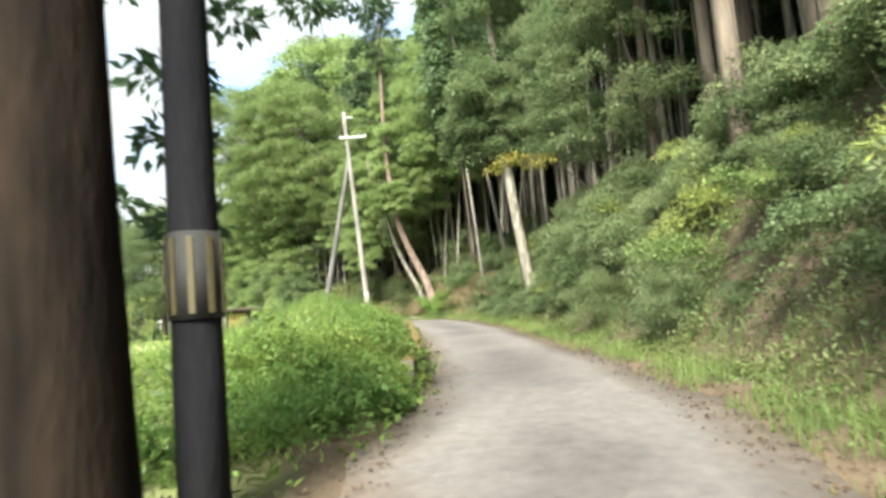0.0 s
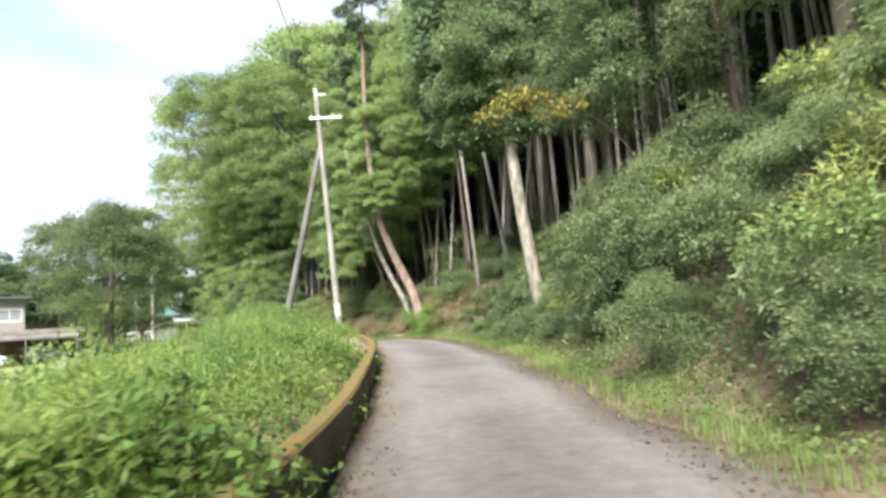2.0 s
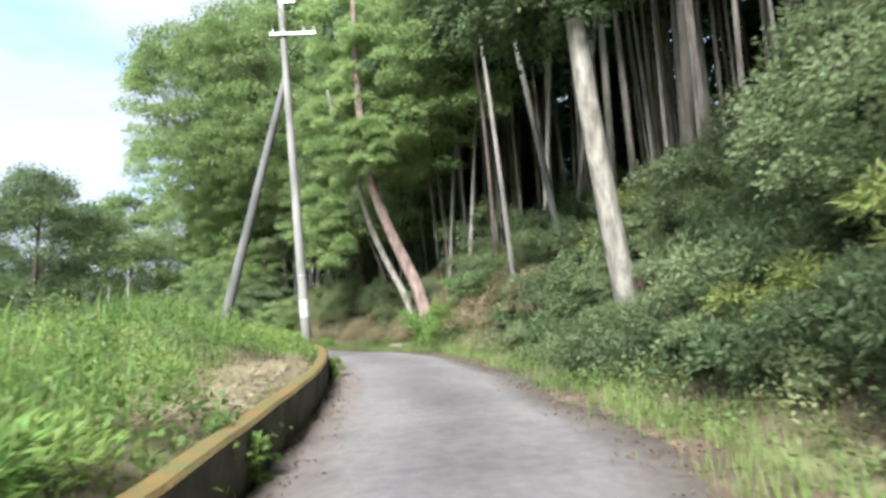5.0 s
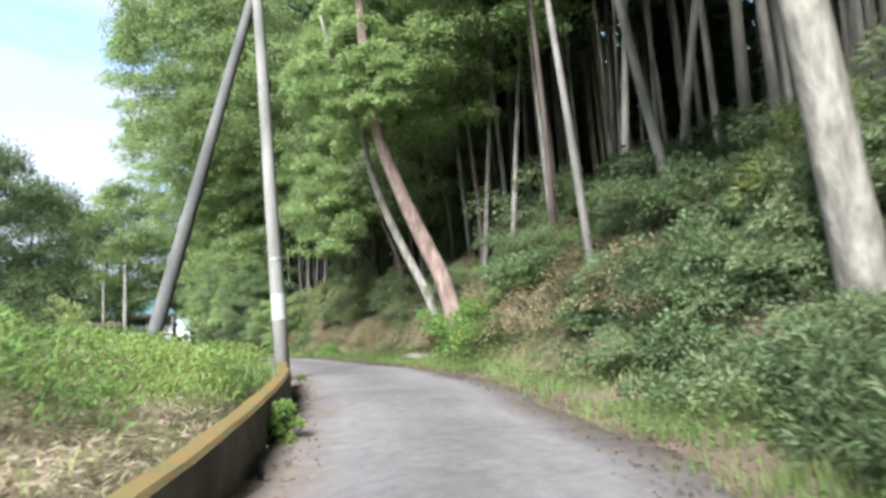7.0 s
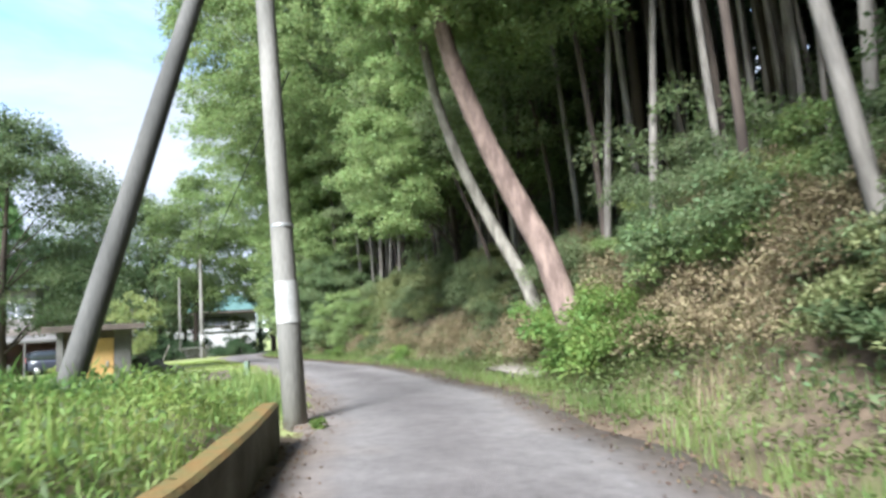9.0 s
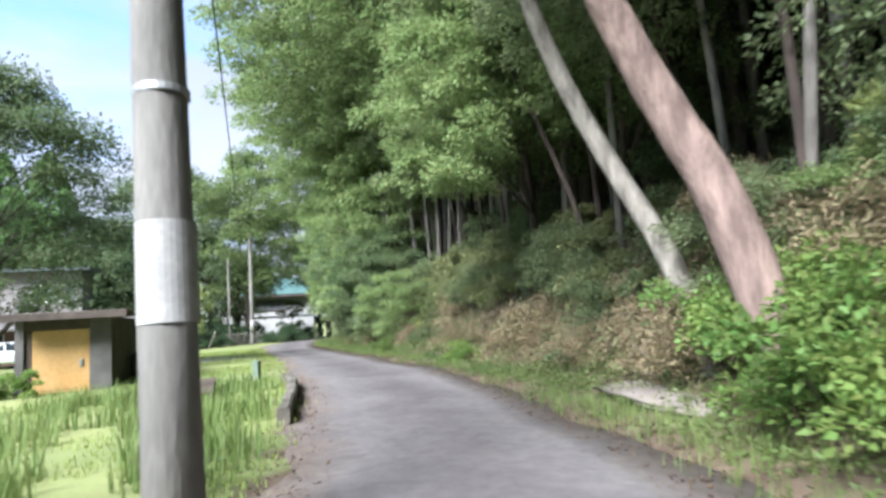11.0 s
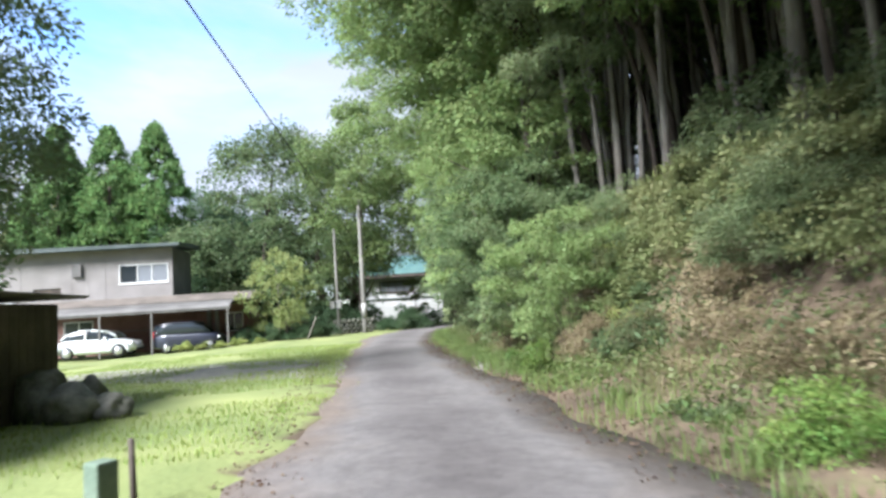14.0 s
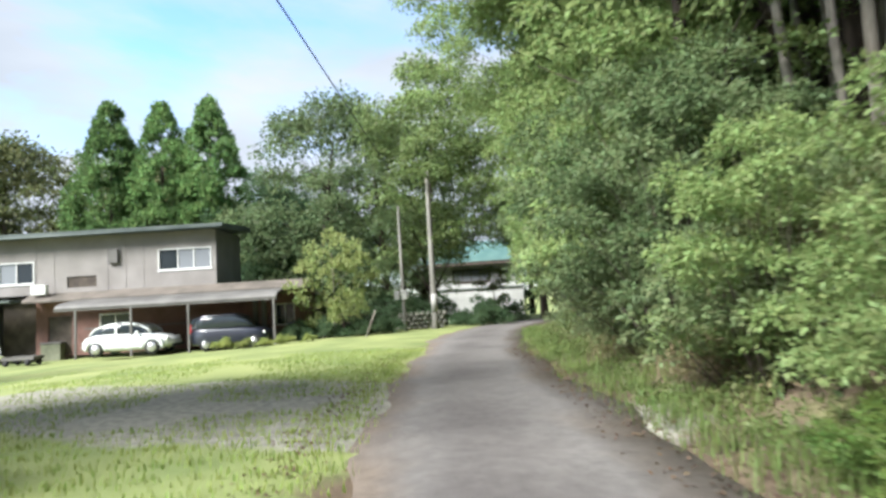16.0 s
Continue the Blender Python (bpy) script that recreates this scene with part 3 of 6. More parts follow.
def bush(spread, height, leafmat, n=1800, size=0.13, seed=1, slim=0.5, droop=0.25, k=16, stems=True, label="leafy green bush on the bank", clump=(0.18, 0.42)):
    global RNG
    RNG = np.random.default_rng(seed)
    ob = empty("bush", Matrix.Identity(4), label, "bush")
    c, rad, ends = [], [], []
    for i in range(k):
        a, rr = RNG.uniform(0, math.tau), spread * RNG.uniform(0, 1) ** 0.6
        h = height * RNG.uniform(0.06, 0.85) * (1 - 0.35 * (rr / spread) ** 2)
        c.append((math.cos(a) * rr, math.sin(a) * rr, h))
        rad.append(spread * RNG.uniform(*clump))
        ends.append(((math.cos(a) * rr * 0.25, math.sin(a) * rr * 0.25, -0.3), c[-1], 0.016))
    if stems:
        part("branchwork", limb_mesh("branchwork", ends[::2], 0.02), M_BARK, ob)
    p, d = clumps(c, rad, n, 0.85)
    p[:, 2] = np.maximum(p[:, 2], 0.02)
    part("foliage", leaf_mesh("foliage", p, d, size, size * slim, droop), leafmat, ob)
    return ob


def place(ob, x, y, turn=0.0, scale=1.0, z=None, tilt=(0, 0), tall=1.0):
    m = pose(x, y, gz(x, y) if z is None else z, tilt[0], tilt[1], turn)
    return m @ Matrix.Diagonal((scale, scale, scale * tall, 1))


def plant(ob, spots, group=""):
    """The first spot takes the thing itself, the others copies."""
    made = []
    for i, sp in enumerate(spots):
        m = place(ob, *sp)
        if i == len(spots) - 1:
            ob.matrix_basis = m
            made.append(ob)
        else:
            made.append(copy_thing(ob, m))
    if group:
        for o in made:
            tagged(o, group=group)
    return made


def carpet(ob, spots, label, category="undergrowth"):
    """Joins many copies of a plant's foliage into one object that nobody could count."""
    src = next(c for c in ob.children if c.name.startswith("foliage"))
    co = np.empty(len(src.data.vertices) * 3, np.float32)
    src.data.vertices.foreach_get("co", co)
    co = np.c_[co.reshape(-1, 3), np.ones(len(co) // 3)]
    v = np.concatenate([(co @ np.array(place(ob, *sp)).T)[:, :3] for sp in spots])
    me = quads_mesh(category, v, np.arange(len(v)).reshape(-1, 4))
    me.materials.append(src.data.materials[0])
    for c in list(ob.children) + [ob]:
        bpy.data.objects.remove(c)
    return tagged(new("undergrowth", me), label, category, kind="stuff")


def stand(obs, spots, label):
    """Joins many copies of some trees into one object that nobody could count."""
    vs, fs, mats, idx, off = [], [], [], [], 0
    for ob, places in zip(obs, spots):
        for c in ob.children:
            m = c.data.materials[0]
            if m not in mats:
                mats.append(m)
            co = np.empty(len(c.data.vertices) * 3, np.float32)
            c.data.vertices.foreach_get("co", co)
            co = np.c_[co.reshape(-1, 3), np.ones(len(co) // 3)]
            polys = [tuple(p.vertices) for p in c.data.polygons]
            for sp in places:
                vs.append((co @ np.array(place(ob, *sp)).T)[:, :3])
                fs += [tuple(off + k for k in p) for p in polys]
                idx += [mats.index(m)] * len(polys)
                off += len(co)
        for c in list(ob.children) + [ob]:
            bpy.data.objects.remove(c)
    me = bpy.data.meshes.new("plantation")
    me.from_pydata(np.concatenate(vs).tolist(), [], fs)
    for m in mats:
        me.materials.append(m)
    me.polygons.foreach_set("material_index", np.array(idx, np.int32))
    me.update()
    return tagged(new("plantation", me), label, "trees", kind="stuff")


rnd = random.Random(11)


def spots_right(n, y0, y1, d0, d1, scale=(0.8, 1.2), tilt=3.0, tall=(0.9, 1.15)):
    out = []
    for i in range(n):
        s = rnd.uniform(s_at(y0), s_at(y1))
        x, y, z = side(s, rnd.uniform(d0, d1))
        if -11.5 < y < -5.4 and x < 8.4 and d0 < 6:      # open ground round the pale roadside trunk
            y = y - 8.5
            x, z = x + 0.6, land(x + 0.6, y)
        out.append((float(x), float(y), rnd.uniform(0, 360), rnd.uniform(*scale), float(z[0]), (rnd.uniform(-tilt, tilt), rnd.uniform(-tilt, tilt)), rnd.uniform(*tall)))
    return out


# cedar plantation on the slope
cedars = [cedar_tree(17, 2.0, L_CEDAR, M_BARKGREY, 2400, 0.115, 0.5, 3, 0.44), cedar_tree(15, 1.8, L_CEDAR, M_BARKGREY, 2200, 0.11, 0.55, 4, 0.44),
          cedar_tree(19, 2.3, L_CEDAR, M_BARK, 2600, 0.15, 0.48, 5, 0.44)]
for i, c in enumerate(cedars):
    plant(c, spots_right(28, -38, 34, 6.0, 14, (0.85, 1.15), 2.0) + spots_right(14, -38, 40, 12, 22, (0.9, 1.2), 2.0), "cedar plantation")
thick = cedar_tree(20, 2.6, L_CEDAR, mat("brown_cedar_bark", (0.09, 0.072, 0.058), (0.185, 0.15, 0.122), 5.0, 0.9, 0.9, 24.0, stretch=(1, 1, 0.15)), 5000, 0.19, 0.45, 7, 0.34, "brown-barked cedar high on the bank")
plant(thick, [(8.6, -22.5, 0, 1.0), (9.4, -21.0, 50, 0.9), (9.3, -24.3, 90, 1.0), (10.6, -22.2, 130, 1.0), (9.6, -26.5, 170, 1.0), (11.0, -25.3, 210, 1.1), (10.2, -18.8, 250, 0.9), (9.2, -29, 20, 1.0), (9.8, -16.0, 60, 0.8)], "cedar plantation")
full = cedar_tree(14, 2.6, L_CEDAR, M_BARK, 3200, 0.15, 0.06, 6, 0.65, "dense cedar with foliage down to the ground")
stand([full], [spots_right(44, -44, 44, 18, 26, (0.85, 1.35), 2.0) + spots_right(26, -20, 24, 15, 20, (0.8, 1.2), 2.0)], "dense dark green cedars deep in the wood")

# close-set slim trunks behind the wood's edge
M_BARKSLIM = mat("brownish_grey_slim_bark", (0.11, 0.095, 0.083), (0.24, 0.215, 0.19), 5.0, 0.92, 0.6, 24.0, stretch=(1, 1, 0.25))
slims = [cedar_tree(16, 1.5, L_CEDAR, M_BARKSLIM, 520, 0.075, 0.62, 13, 0.46, "slim grey-brown trunk in a close plantation"), cedar_tree(14.5, 1.4, L_CEDAR, M_BARKSLIM, 460, 0.06, 0.64, 14, 0.46, "very slim grey-brown trunk in a close plantation"),
         cedar_tree(17, 1.7, L_MID, M_BARKSLIM, 560, 0.09, 0.6, 15, 0.42, "slim grey-brown trunk in a close plantation")]
stand(slims, [spots_right(40, -13, 12, 7.0, 15, (0.85, 1.1), 2.0) + spots_right(24, 12, 34, 6.0, 13, (0.85, 1.1), 2.5) + spots_right(10, -26, -13, 8.0, 14, (0.9, 1.1), 2.0) for c in slims], "close-set slim grey-brown trunks under a dark cedar canopy")

# leaning trunks and roadside trees
def bare_trunk(name, pts, radii, bark, label):
    base = Vector(pts[0])
    ob = empty(name, Matrix.Translation(base), label, "tree")
    q = [Vector(p) - base for p in pts]
    dense = []
    rr = []
    for i in range(len(q) - 1):
        for t in np.linspace(0, 1, 5)[: 5 if i == len(q) - 2 else 4]:
            dense.append(q[i].lerp(q[i + 1], t))
            rr.append(radii[i] + (radii[i + 1] - radii[i]) * t)
    for _ in range(3):
        dense = [dense[0]] + [(a + b * 2 + c) / 4 for a, b, c in zip(dense, dense[1:], dense[2:])] + [dense[-1]]
    part("trunk", tube("trunk", dense, rr, 12, 0.03), bark, ob)
    return ob


def sprays(ob, centres, radii, n, size, material, name="foliage", seed=5):
    """Clumps of leaves on a trunk, at places relative to its foot."""
    global RNG
    RNG = np.random.default_rng(seed)
    p, d = clumps(centres, radii, n, 0.7)
    return part(name, leaf_mesh(name, p, d, size, size * 0.45, 0.3), material, ob)


# places and sizes of the creeper clumps that hang round the tops of the two trunks
CREEPERS = [[(1.3 + 0.5 * math.sin(k * 2.1), 3.55 + 0.5 * math.cos(k * 1.7), 6.35 + 0.16 * k, 0.42) for k in range(12)] + [(0.9 + 0.9 * math.sin(k * 2.1), 4.6 + 1.0 * math.cos(k * 1.7), 6.6 + 0.36 * k, 0.55 + 0.12 * math.sin(k)) for k in range(20)],
            [(1.95 + 0.5 * math.sin(k * 1.9), 2.35 + 0.5 * math.cos(k * 2.3), 6.15 + 0.16 * k, 0.42) for k in range(12)] + [(2.4 + 1.0 * math.sin(k * 1.9), 3.0 + 1.0 * math.cos(k * 2.3), 6.9 + 0.34 * k, 0.6 + 0.15 * math.cos(k)) for k in range(22)]]


def arc(a, b, c, d, n=9):
    """Points on a smooth arc from a to d, drawn towards b and c."""
    a, b, c, d = (Vector(v) for v in (a, b, c, d))
    return [a * (1 - t) ** 3 + b * (3 * t * (1 - t) ** 2) + c * (3 * t * t * (1 - t)) + d * t ** 3 for t in np.linspace(0, 1, n)]


bare_trunk("leaning_tree", [(3.45, 4.85, gz(3.45, 4.85) - 0.4)] + arc((2.99, 5.06, 1.56), (2.07, 5.49, 3.44), (1.34, 5.13, 4.93), (1.33, 3.98, 6.47)) + [(0.95, 4.1, 7.3), (0.6, 4.1, 8.3), (0.33, 3.7, 9.7)], np.r_[np.linspace(0.15, 0.09, 10), 0.075, 0.06, 0.035], M_BARKPALE, "pale slender trunk leaning over the lane")
bare_trunk("leaning_tree", [(3.95, 3.55, gz(3.95, 3.55) - 0.4)] + arc((3.41, 3.77, 2.02), (2.78, 4.06, 3.38), (2.0, 3.61, 5.15), (1.85, 2.83, 6.24)) + [(1.66, 2.8, 7.6), (1.52, 3.0, 10.0), (1.5, 3.1, 12.6), (1.62, 3.0, 16.0), (1.69, 3.0, 19.0)], np.r_[np.linspace(0.25, 0.15, 10), 0.135, 0.12, 0.10, 0.07, 0.03], M_BARKRED, "reddish pine trunk leaning over the lane")
for i, (ob, cs) in enumerate(zip([o for o in bpy.data.objects if o.name.startswith("leaning_tree")], CREEPERS)):
    sprays(ob, [(x - ob.matrix_basis.translation.x, y - ob.matrix_basis.translation.y, z - ob.matrix_basis.translation.z) for x, y, z, r in cs], [r for x, y, z, r in cs], 24000, 0.13, (L_BRIGHT, L_BRIGHT)[i], "creeper", 55 + i)
pine = bpy.data.objects["leaning_tree.001"]
sprays(pine, [(-2.3 - 0.5 * math.sin(k * 2.6) * (k % 5) * 0.75 - 0.25 * (k % 4), -0.6 + 0.8 * math.cos(k * 1.9), 15.4 + 0.16 * k) for k in range(26)], [0.42] * 26, 9000, 0.13, L_CEDAR, "foliage", 57)
roadside = bare_trunk("roadside_tree", [(7.85, -6.6, -0.4), (7.62, -6.75, 0.8), (7.05, -7.1, 5.0), (6.9, -7.0, 9.0), (6.8, -7.0, 16.0)], [0.27, 0.24, 0.21, 0.18, 0.10], M_BARKPALE, "pale straight trunk with foliage high above the bank")


sprays(roadside, [(rnd.uniform(-2.6, 1.4), rnd.uniform(-2.0, 2.0), rnd.uniform(9.5, 16.5)) for k in range(44)] + [(-0.95 + rnd.uniform(-1.9, 1.5), rnd.uniform(-1.7, 1.2), 6.9 + 3.2 * (k / 30) + rnd.uniform(-0.2, 0.5)) for k in range(30)] + [(-0.85 - 0.05 * k + 0.45 * math.sin(k * 2.4), -0.85 + 0.3 * math.cos(k * 1.9), 6.75 + 0.36 * k) for k in range(14)], [rnd.uniform(0.6, 1.1) for k in range(74)] + [0.6] * 14, 44000, 0.17, L_MID)
bare_trunk("cedar_trunk", [(0.60, -30.2, -1.3), (0.60, -30.2, -0.6), (0.52, -30.2, 3.0), (0.3, -30.2, 12.0)], [0.36, 0.29, 0.24, 0.17], M_BARKSHADE, "thick cedar trunk, dark in shade, beside the lane")
sprays(bpy.data.objects["cedar_trunk"], [(0.25, 0.75, 2.7), (0.2, 0.9, 3.2), (0.35, 0.7, 2.2), (0.6, 1.0, 3.6), (-0.4, 1.1, 2.4), (-0.7, 0.9, 3.1), (-0.6, 0.8, 1.9), (1.0, 1.3, 3.9), (-0.3, 1.4, 4.2), (0.9, 2.4, 4.4), (1.4, 2.6, 4.5)], [0.22, 0.26, 0.2, 0.2, 0.3, 0.3, 0.25, 0.18, 0.3, 0.25, 0.25], 1500, 0.12, L_DARK)

yellow = bare_trunk("overhanging_tree", [(8.3, -16.0, gz(8.3, -16.0) - 0.2), (7.6, -16.5, 3.4), (6.4, -17.2, 4.0), (5.2, -17.8, 4.0)], [0.022, 0.018, 0.013, 0.007], M_BARK, "thin dark bough with yellowing leaves hanging over the lane")
sprays(yellow, [(x - 8.3, y + 16.0, z - yellow.matrix_basis.translation.z) for x, y, z in ((5.0, -17.9, 3.9), (5.4, -17.6, 4.0), (4.7, -17.8, 3.7), (5.8, -17.4, 3.8), (6.2, -17.2, 4.0))], [0.3, 0.35, 0.25, 0.3, 0.3], 520, 0.11, L_YELLOW)

# broad-leaved wall of trees on the bend
broads = [broad_tree(16, 4.2, L_BRIGHT, M_BARK, 26000, 0.2, 0.2, 0.10, 21, k=190, clump=(0.10, 0.21)), broad_tree(12, 3.6, L_BRIGHT, M_BARK, 18000, 0.17, 0.18, 0.06, 22, k=160, clump=(0.10, 0.22)),
          broad_tree(18, 4.6, L_OLIVE, M_BARK, 26000, 0.21, 0.24, 0.12, 23, k=190, clump=(0.10, 0.21))]
plant(broads[0], [(-6.2, 27.0, 70, 1.6), (-9.3, 31.0, 40, 1.55), (-12.3, 36.0, 100, 1.3), (-1.5, 26.0, 130, 1.5), (2.4, 21.0, 200, 1.3), (-4.0, 36.0, 250, 1.35), (-14.8, 41.5, 10, 1.1), (-14.5, 47.5, 66, 1.2)], "roadside trees")
plant(broads[1], [(-7.4, 23.8, 100, 0.85), (-10.4, 28.4, 150, 0.85), (-13.4, 33.2, 200, 0.9), (-15.9, 38.0, 250, 0.9), (-17.3, 44.0, 20, 1.0), (-18, 52, 80, 1.1)], "roadside trees")
plant(broads[2], [(-5.0, 32.0, 60, 1.5), (-9.0, 38.0, 120, 1.35), (1.0, 30.0, 170, 1.15), (-15.0, 44.0, 300, 1.2), (-13, 53, 240, 1.1), (-22, 64, 10, 1.0)], "roadside trees")
over = broad_tree(17, 5.2, L_BRIGHT, M_BARK, 46000, 0.165, 0.12, 0.32, 24, (-7.0, -1.8), k=230, clump=(0.09, 0.19), label="broad-leaved tree leaning over the lane")
plant(over, [(0.2, 16.4, 0, 1.0), (-3.0, 21.4, 12, 1.04), (-5.6, 24.6, 5, 1.15), (-8.4, 28.6, 10, 1.15), (-14.0, 38.0, 8, 1.0)], "roadside trees")
leafy = broad_tree(13, 3.3, L_BRIGHT, M_BARK, 22000, 0.15, 0.09, 0.2, 27, (-0.8, -0.4), k=170, droop=0.5, clump=(0.10, 0.22), label="leafy bright green tree hung with creepers")
plant(leafy, [(0.6, 12.6, 0, 1.0), (0.4, 17.8, 80, 1.0), (2.8, 10.6, 160, 0.85), (1.6, 15.5, 200, 1.1)], "roadside trees")


def hung_tree(foot, crown, low, high, wide, n, material, seed, label):
    """A thin trunk whose upper part is wrapped in hanging creepers; crown: the middle of the foliage."""
    x, y = foot
    cx, cy = crown
    z = gz(x, y)
    ob = bare_trunk("roadside_tree", [(x, y, z - 0.4), (x, y, (z + low) / 2), (x * 0.85 + cx * 0.15, y * 0.85 + cy * 0.15, low + 0.6), (x * 0.4 + cx * 0.6, y * 0.4 + cy * 0.6, (low + high) / 2), (cx, cy, high - 0.5)], [0.07, 0.065, 0.055, 0.045, 0.02], M_BARK, label)
    rr = random.Random(seed)
    k = int(9 * (high - low) * wide)
    sprays(ob, [(cx - x + rr.uniform(-wide, wide), cy - y + rr.uniform(-wide, wide), rr.uniform(low, high) - z + 0.4) for i in range(k)], [rr.uniform(0.32, 0.68) for i in range(k)], n, 0.12, material, "creeper", seed)
    return ob


hung_tree((1.9, 10.6), (-0.85, 9.4), 3.3, 11.0, 1.2, 26000, L_BRIGHT, 58, "dark trunk hung with bright green creepers beside the lane")
for foot, crown, low, high, n, material, seed in (((4.6, 5.2), (3.3, 4.8), 6.3, 16.5, 34000, L_BRIGHT, 70), ((6.6, 3.6), (5.3, 3.0), 7.6, 17.0, 34000, L_BRIGHT, 71), ((6.0, 0.9), (4.6, 0.4), 9.0, 15.5, 20000, L_BRIGHT, 72)):
    tagged(hung_tree(foot, crown, low, high, 2.0, n, material, seed, "tall leafy tree hung with creepers above the leaning trunks"), group="creeper-hung trees")
for foot, crown, low, n, material, seed in (((0.6, 13.6), (-0.7, 12.6), 5.0, 18000, L_OLIVE, 59), ((-0.6, 15.6), (-2.0, 14.8), 5.3, 18000, L_BRIGHT, 60), ((-1.9, 18.8), (-3.3, 17.8), 6.0, 18000, L_BRIGHT, 61), ((-3.6, 21.8), (-5.3, 21.0), 6.0, 18000, L_OLIVE, 62), ((2.2, 11.4), (1.1, 10.6), 5.0, 16000, L_BRIGHT, 63), ((3.8, 8.8), (2.5, 8.0), 5.2, 16000, L_OLIVE, 64), ((9.4, -17.0), (8.2, -17.4), 4.6, 14000, L_OLIVE, 65), ((9.6, -14.0), (8.2, -14.2), 4.6, 14000, L_MID, 66), ((9.8, -11.0), (8.6, -11.2), 5.0, 14000, L_OLIVE, 67)):
    tagged(hung_tree(foot, crown, low, low + 6.0, 1.4, n, material, seed, "thin dark trunk hung with leafy creepers on the bank"), group="creeper-hung trees")
thicket = bush(2.5, 6.6, L_BRIGHT, 15000, 0.15, 25, 0.5, 0.4, 75, True, clump=(0.12, 0.25), label="bushy bright green thicket on the bank")
plant(thicket, [(-5.7, 18.5, 60, 0.45), (-4.4, 16.9, 100, 0.42), (-8.4, 24.4, 120, 1.0), (-12.2, 30.6, 240, 1.0), (-17.0, 40.6, 30, 1.1)], "thickets on the bank")
darker = bush(2.4, 6.0, L_MID, 14000, 0.14, 28, 0.5, 0.4, 70, True, clump=(0.12, 0.26), label="bushy darker green thicket on the bank")
plant(darker, [(-7.0, 20.7, 10, 0.72), (-7.3, 22.2, 200, 0.8), (-10.2, 27.2, 180, 1.05), (-14.4, 34.6, 300, 1.05)], "thickets on the bank")
yellowish = bush(1.6, 2.6, L_OLIVE, 5000, 0.13, 29, 0.45, 0.3, 36, True, clump=(0.15, 0.3), label="yellowish green shrub on the bank")
plant(yellowish, [(-6.0, 18.9, 10, 0.7), (-7.6, 21.4, 100, 0.8), (-9.6, 24.9, 50, 0.9), (-3.1, 15.2, 140, 0.28), (0.9, 11.6, 70, 0.6), (3.4, 7.4, 0, 0.55), (6.9, -1.4, 40, 0.5)], "thickets on the bank")
# pale bare trunks at the wood's edge
pale = cedar_tree(16, 1.9, L_CEDAR, M_BARKTHIN, 4200, 0.075, 0.55, 8, 0.34, "pale thin trunk at the edge of the wood")
plant(pale, [(-5.6, 22.5, 20, 1.0, None, (1, -3)), (-5.0, 22.5, 70, 0.95, None, (0, -3)), (-4.5, 22.9, 140, 1.0, None, (2, -2)), (-4.0, 21.8, 170, 0.95, None, (0, -3)), (-5.4, 24.4, 0, 1.0, None, (1, -3)), (-5.0, 23.6, 40, 0.9, None, (1, -4)), (-5.9, 26.0, 80, 1.0, None, (0, -3)), (-4.2, 24.6, 120, 1.0, None, (2, -2)), (-3.4, 22.8, 10, 1.1, None, (0, -3)),
             (4.6, 5.2, 160, 1.0, None, (0, -5)), (5.3, 4.0, 200, 1.0, None, (0, -6)), (6.2, -1.8, 280, 1.1, None, (0, -9)), (7.4, -2.9, 320, 1.2, None, (0, -8)),
             (7.6, 1.0, 220, 1.2, None, (0, -9)), (2.6, 10.0, 90, 1.0, None, (0, -3)), (1.4, 12.2, 130, 1.0, None, (0, -3)), (5.6, 6.4, 30, 1.1, None, (2, -4)), (6.4, 3.2, 75, 0.9, None, (-2, -6)), (4.4, 8.2, 15, 1.0, None, (0, -3)), (8.2, -0.6, 140, 1.1, None, (0, -10))], "cedar plantation")
thicket2 = bush(2.3, 4.6, L_OLIVE, 14000, 0.12, 26, 0.5, 0.25, 44, True, label="dense green thicket on the bank")
plant(thicket2, [(-1.2, 14.0, 0, 0.34), (0.6, 13.8, 30, 0.4), (1.6, 10.2, 80, 0.4), (3.9, 5.1, 140, 0.42), (5.6, 1.8, 200, 0.5), (7.0, -2.6, 250, 0.5), (10.6, -8.2, 300, 0.55), (8.4, -13.2, 20, 0.6), (8.1, -17.0, 70, 0.5), (8.0, -21.0, 120, 0.36), (7.9, -25.0, 190, 0.34), (7.6, -28.5, 230, 0.34), (6.9, -23.0, 10, 0.32), (6.9, -18.6, 100, 0.36)], "thickets on the bank")

# bushes on the bank
bushes = [bush(1.3, 1.9, L_MID, 4200, 0.10, 31), bush(1.1, 1.5, L_BRIGHT, 3800, 0.09, 32), bush(1.5, 2.2, L_OLIVE, 4400, 0.10, 33),
          bush(1.0, 1.4, L_PALE, 2400, 0.16, 34, 0.14, 0.1)]
for i, b in enumerate(bushes):
    plant(b, spots_right(26, -38, 0, 3.4, 6.2, (0.5, 1.0), 6) + spots_right(14, 1, 21, 3.2, 6.5, (0.3, 0.62), 6) + spots_right(10, 21, 34, 4.0, 6.5, (0.6, 1.2), 6) + spots_right(9, -38, 34, 6, 11, (0.8, 1.4), 6), "bushes on the bank")


